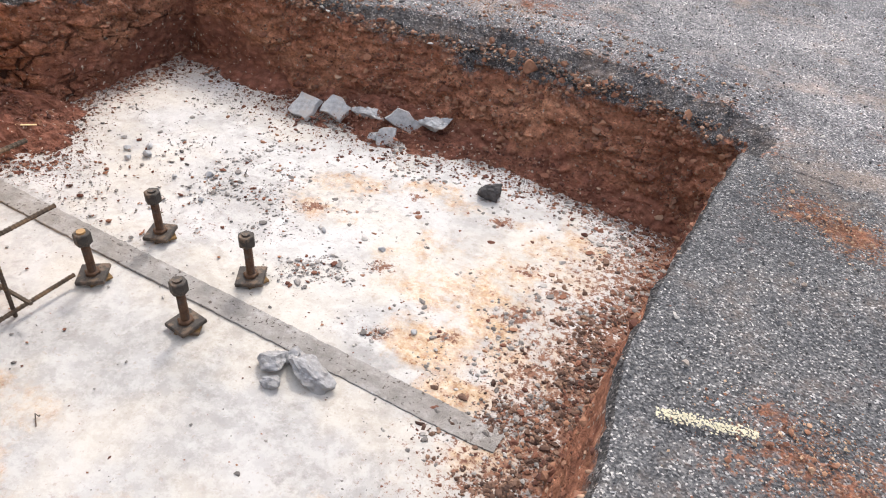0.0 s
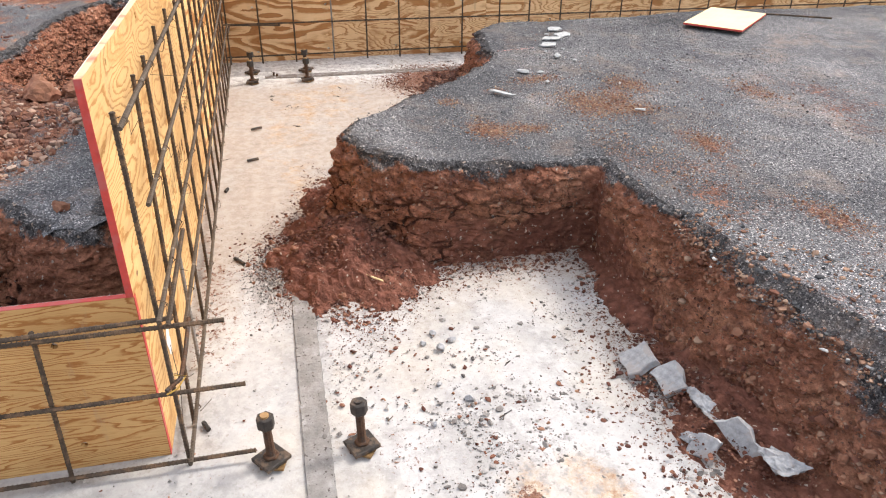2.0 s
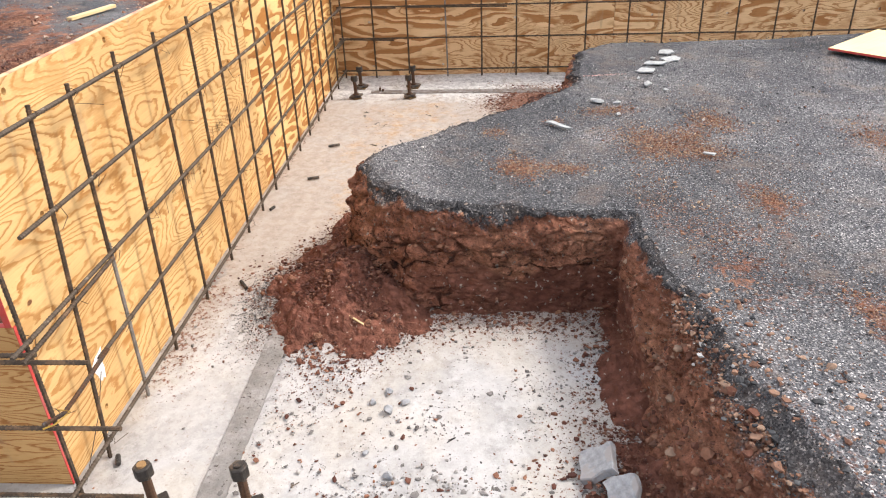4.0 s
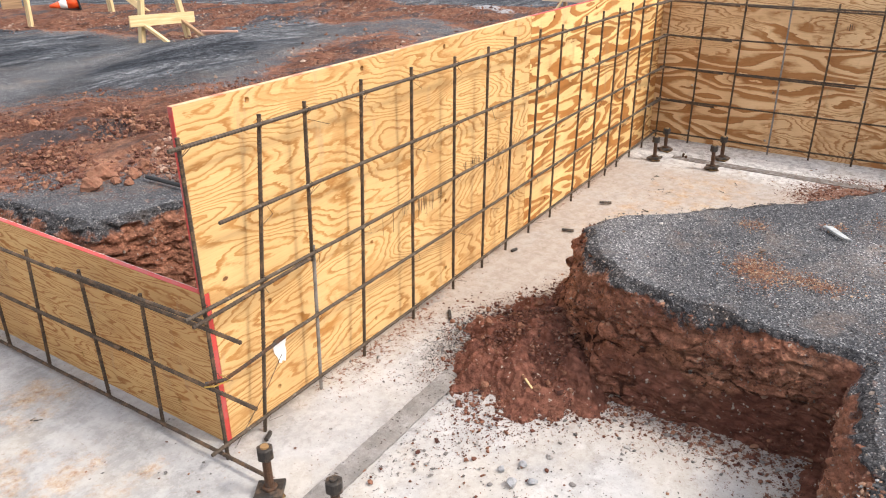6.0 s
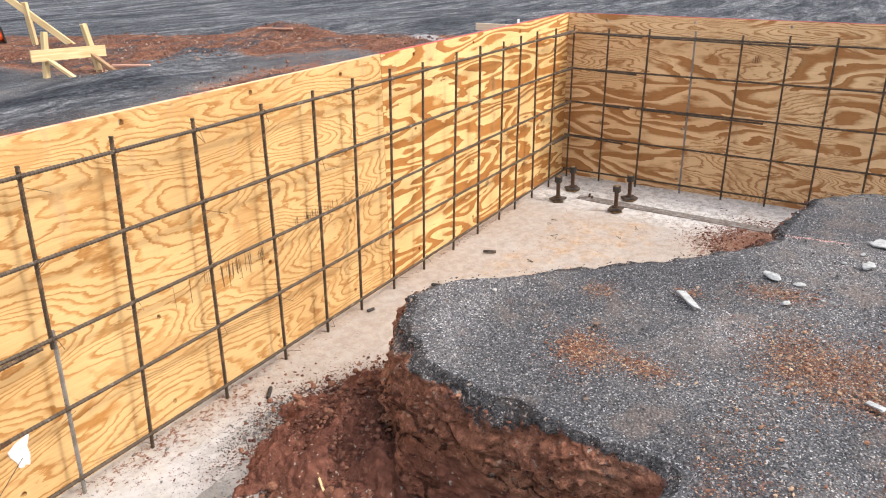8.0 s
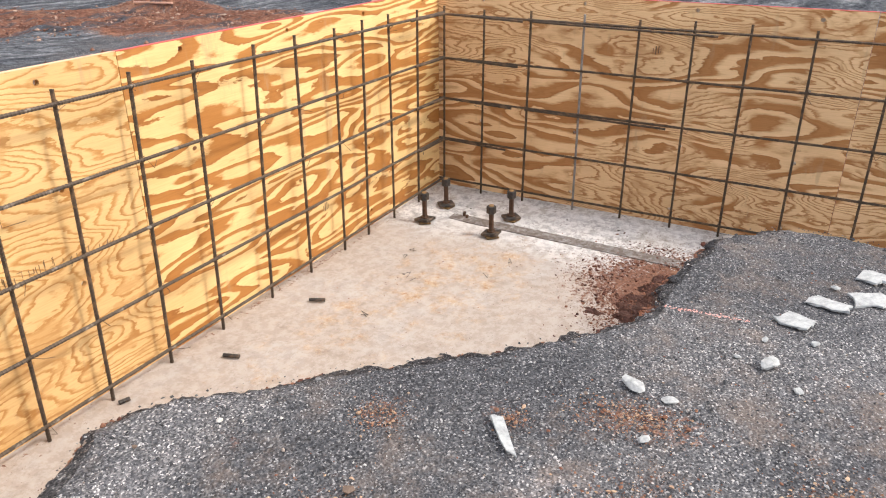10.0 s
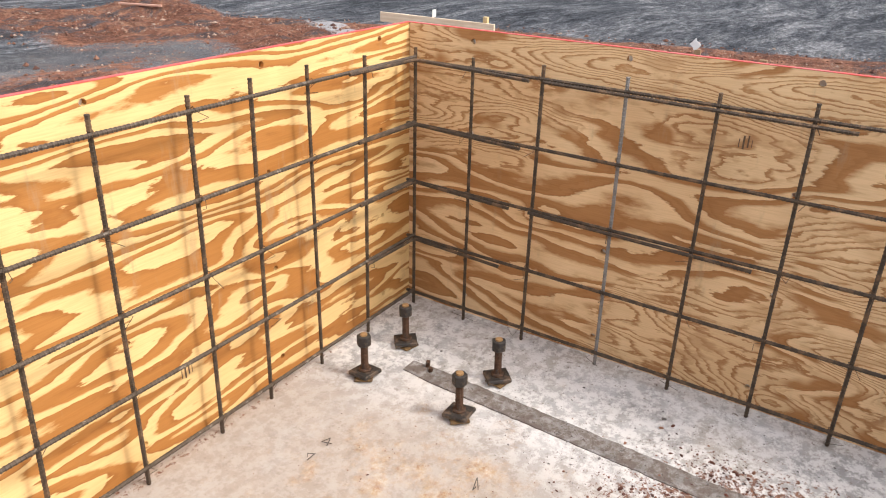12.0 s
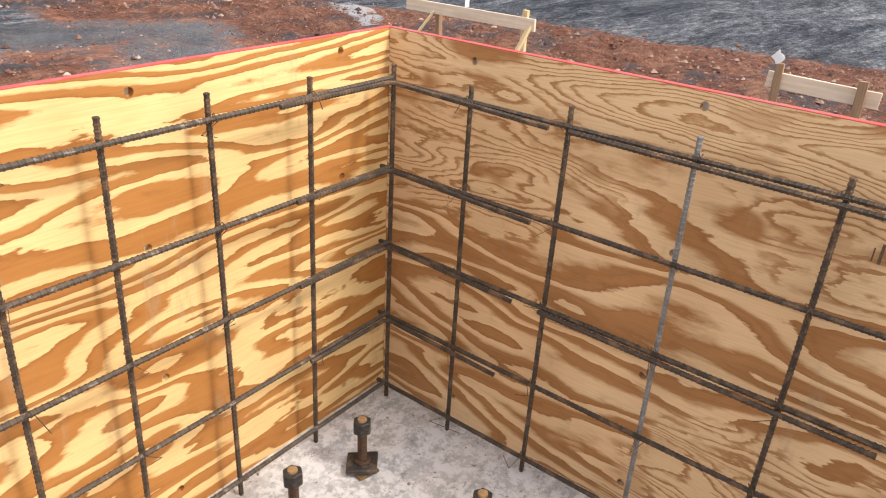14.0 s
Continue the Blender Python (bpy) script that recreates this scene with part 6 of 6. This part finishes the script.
def scrape_marks():
    """Dark vertical scratches below the bars on the pale sheet."""
    g = random.Random(12)
    bm = bmesh.new()
    for x0, x1, top, low, n in [(-2.355, -2.365, 0.56, 0.45, 1), (-2.435, -2.44, 0.55, 0.45, 1), (-2.50, -2.56, 0.545, 0.50, 6), (-2.59, -2.76, 0.54, 0.44, 18), (-2.80, -2.84, 0.535, 0.45, 6), (-3.02, -3.34, 0.60, 0.555, 26), (-3.34, -3.66, 0.585, 0.55, 16)]:
        for _ in range(n):
            x, z = g.uniform(x0, x1), top + g.uniform(-0.012, 0.008)
            l = (top - low) * (1 if n == 1 else g.uniform(0.3, 1.0))
            m = Matrix.Translation((x, FACE_W1 + 0.0012, z - l / 2)) @ Matrix.Rotation(g.uniform(-0.06, 0.06), 4, "Y")
            bmesh.ops.create_cube(bm, size=1.0, matrix=m @ Matrix.Diagonal((g.uniform(0.0012, 0.003), 0.0006, l, 1)))
            if n > 5 and g.random() < 0.35:
                m = Matrix.Translation((x + 0.008, FACE_W1 + 0.0013, z - l * g.random()))
                bmesh.ops.create_cube(bm, size=1.0, matrix=m @ Matrix.Diagonal((0.018, 0.0006, 0.0018, 1)))
    return tagged(part("scrape_marks", bm, make_plain("dark_scratches", (0.24, 0.15, 0.08), 0.8, 60.0, 0.5)), "dark scratches scraped into the pale plywood", "scratches", kind="stuff")


scrape_marks()
INK = make_plain("faded_stamp_ink", (0.16, 0.10, 0.06), 0.8, 90.0, 0.4)


def stamp(at, m, label):
    s = thing("grade_stamp", label, "grade stamp", m)
    for i, (dx, dz, w, h) in enumerate([(0, 0, 0.006, 0.045), (0.014, 0.005, 0.005, 0.04), (-0.014, -0.004, 0.003, 0.03), (0.026, 0.0, 0.002, 0.025)]):
        part("ink_bar", box(w, 0.0008, h, (dx, -0.0006, dz)), INK, s)


stamp(0, pose(FACE_W3 + 0.001, 2.08, 0.97, 0, 0, 90), "smudged black ink stamp on the plywood face")
stamp(0, pose(-4.82, FACE_W1 + 0.001, 0.26, 0, 0, 180), "smudged black ink stamp on the plywood face")

# ---------------------------------------------------------------- boards, stakes and litter on the open site


def stake(parent, name, a, b, w, t, material, label=""):
    """A squared timber from a to b."""
    a, b = Vector(a), Vector(b)
    l = (b - a).length
    bm = box(l, w, t, (l / 2, 0, 0), 0.002)
    ob = part(name, bm, material, parent, label)
    d = (b - a).normalized()
    side = Vector((0, 0, 1)).cross(d)
    side = side.normalized() if side.length > 0.2 else Vector((0, 1, 0))
    up = d.cross(side)
    ob.matrix_basis = Matrix.Translation(a) @ Matrix((d, side, up)).transposed().to_4x4()
    return ob


G0 = GRADE - 0.03
hurdle = thing("batter_board", "yellow pine batter board with braced stakes on red dirt", "batter board", group="batter boards")
stake(hurdle, "post", (-5.17, -4.62, G0), (-5.24, -4.60, 0.92), 0.06, 0.05, LUMBER)
stake(hurdle, "post", (-5.74, -4.55, G0), (-5.66, -4.58, 0.96), 0.06, 0.05, LUMBER)
stake(hurdle, "cross_board", (-5.02, -4.56, 0.705), (-5.84, -4.53, 0.67), 0.018, 0.115, LUMBER)
stake(hurdle, "brace", (-5.34, -4.35, G0), (-5.17, -4.62, 0.70), 0.06, 0.03, LUMBER)
stake(hurdle, "brace", (-5.80, -4.32, G0), (-5.66, -4.58, 0.68), 0.06, 0.03, OLD_LUMBER)
hurdle = thing("batter_board", "yellow pine batter board with leaning brace farther off", "batter board", group="batter boards")
stake(hurdle, "post", (-6.63, -7.22, G0), (-6.60, -7.22, 1.04), 0.10, 0.04, LUMBER)
stake(hurdle, "post", (-5.36, -7.08, G0), (-5.42, -7.16, 1.32), 0.07, 0.04, LUMBER)
stake(hurdle, "brace", (-6.92, -6.78, G0), (-6.34, -7.56, 1.30), 0.03, 0.085, LUMBER)
stake(hurdle, "cross_board", (-5.34, -7.14, 0.86), (-5.12, -7.21, 0.86), 0.02, 0.38, OLD_LUMBER, "brown weathered board")
board = thing("batter_board", "pale pine batter board on stakes beyond the end wall", "batter board", group="batter boards")
stake(board, "cross_board", (-9.12, -1.74, 0.72), (-9.06, -0.52, 0.73), 0.02, 0.085, PALE_LUMBER)
stake(board, "post", (-9.14, -1.42, G0 - 0.1), (-9.12, -1.42, 0.74), 0.04, 0.04, OLD_LUMBER)
stake(board, "post", (-9.10, -0.63, G0 - 0.1), (-9.08, -0.60, 0.82), 0.04, 0.035, LUMBER)
stake(board, "brace", (-8.95, -1.66, G0 - 0.1), (-9.10, -1.45, 0.70), 0.045, 0.02, LUMBER)
stake(board, "brace", (-8.90, -0.66, G0 - 0.1), (-9.06, -0.56, 0.72), 0.045, 0.02, LUMBER)
part("flag", box(0.05, 0.004, 0.06, (-9.11, -1.15, 0.80)), PAPER, board, "small white flag")
board = thing("batter_board", "low batter board on brown stakes beyond the end wall", "batter board", group="batter boards")
stake(board, "cross_board", (-9.18, 1.05, 0.64), (-9.20, 1.67, 0.62), 0.02, 0.095, PALE_LUMBER)
stake(board, "post", (-9.16, 1.12, G0 - 0.1), (-9.17, 1.10, 0.74), 0.045, 0.03, OLD_LUMBER)
stake(board, "post", (-9.16, 1.58, G0 - 0.1), (-9.17, 1.555, 0.72), 0.05, 0.035, OLD_LUMBER)
flag = part("flag", plate([(-0.03, -0.03), (0.03, -0.03), (0.03, 0.03), (-0.03, 0.03)], 0.004, 5), PAPER, board, "small white flag")
flag.matrix_basis = pose(-9.15, 1.09, 0.775, 90, 45, 90)

cone = thing("traffic_cone", "fallen orange traffic cone with white band", "traffic cone", pose(-6.68, -8.09, float(grade(-6.68, -8.09)) + 0.105, 0, 98, -28) @ Matrix.Scale(0.82, 4))
for name, z0, z1, material in [("cone_foot", 0.0, 0.18, CONE_RED), ("reflective_band", 0.18, 0.30, WHITE), ("cone_tip", 0.30, 0.46, CONE_RED)]:
    bm = bmesh.new()
    rad = lambda z: 0.125 - 0.215 * z
    bmesh.ops.create_cone(bm, cap_ends=True, segments=20, radius1=rad(z0), radius2=rad(z1), depth=z1 - z0, matrix=Matrix.Translation((0, 0, (z0 + z1) / 2)))
    part(name, bm, material, cone, "", True)
part("base", box(0.27, 0.27, 0.03, (0, 0, -0.012), 0.006), BLACK, cone, "black rubber base")

bucket = thing("bucket", "white plastic tub standing on red dirt", "bucket", pose(-7.52, -0.86, float(grade(-7.52, -0.86)) - 0.005, 0, 0, 20))
bm = bmesh.new()
bmesh.ops.create_cone(bm, cap_ends=True, segments=24, radius1=0.145, radius2=0.185, depth=0.25, matrix=Matrix.Translation((0, 0, 0.125)))
part("body", bm, WHITE, bucket, "", True)
bm = bmesh.new()
bmesh.ops.create_cone(bm, cap_ends=True, segments=24, radius1=0.195, radius2=0.195, depth=0.03, matrix=Matrix.Translation((0, 0, 0.25)))
part("lid", bm, WHITE, bucket)
sticker = box(0.004, 0.13, 0.11, (0.168, 0, 0.13), 0.001, pose(0, 0, 0, 0, 9, -8))
part("sticker", sticker, make_plain("printed_sticker", (0.42, 0.46, 0.30), 0.6, 22.0, 0.6, 0, 0.1, 0.001, (0.50, 0.30, 0.20)), bucket, "faded green and brown printed sticker")
rubble("white_block", box(0.16, 0.1, 0.07, (0, 0, 0.035), 0.01), WHITE, (-7.6, -0.45, float(grade(-7.6, -0.45))), 10, "white plastic block on red dirt", "block")
rubble("plank", box(0.62, 0.06, 0.03, (0, 0, 0.015), 0.003), LUMBER, (-6.66, -1.64, float(grade(-6.66, -1.64)) + 0.012), -12, "short weathered plank on red dirt", "plank")
rubble("stick", box(0.55, 0.03, 0.02, (0, 0, 0.01), 0.003), PINK_LATH, (-9.0, -5.05, float(grade(-9.0, -5.05)) + 0.03), 108, "pinkish lath lying on a mound of dirt", "lath")
rubble("lath", box(0.42, 0.03, 0.02, (0, 0, 0.01), 0.003), PINK_LATH, (-5.86, -4.16, float(grade(-5.86, -4.16)) + 0.015), 118, "pinkish lath lying by the batter board", "lath")
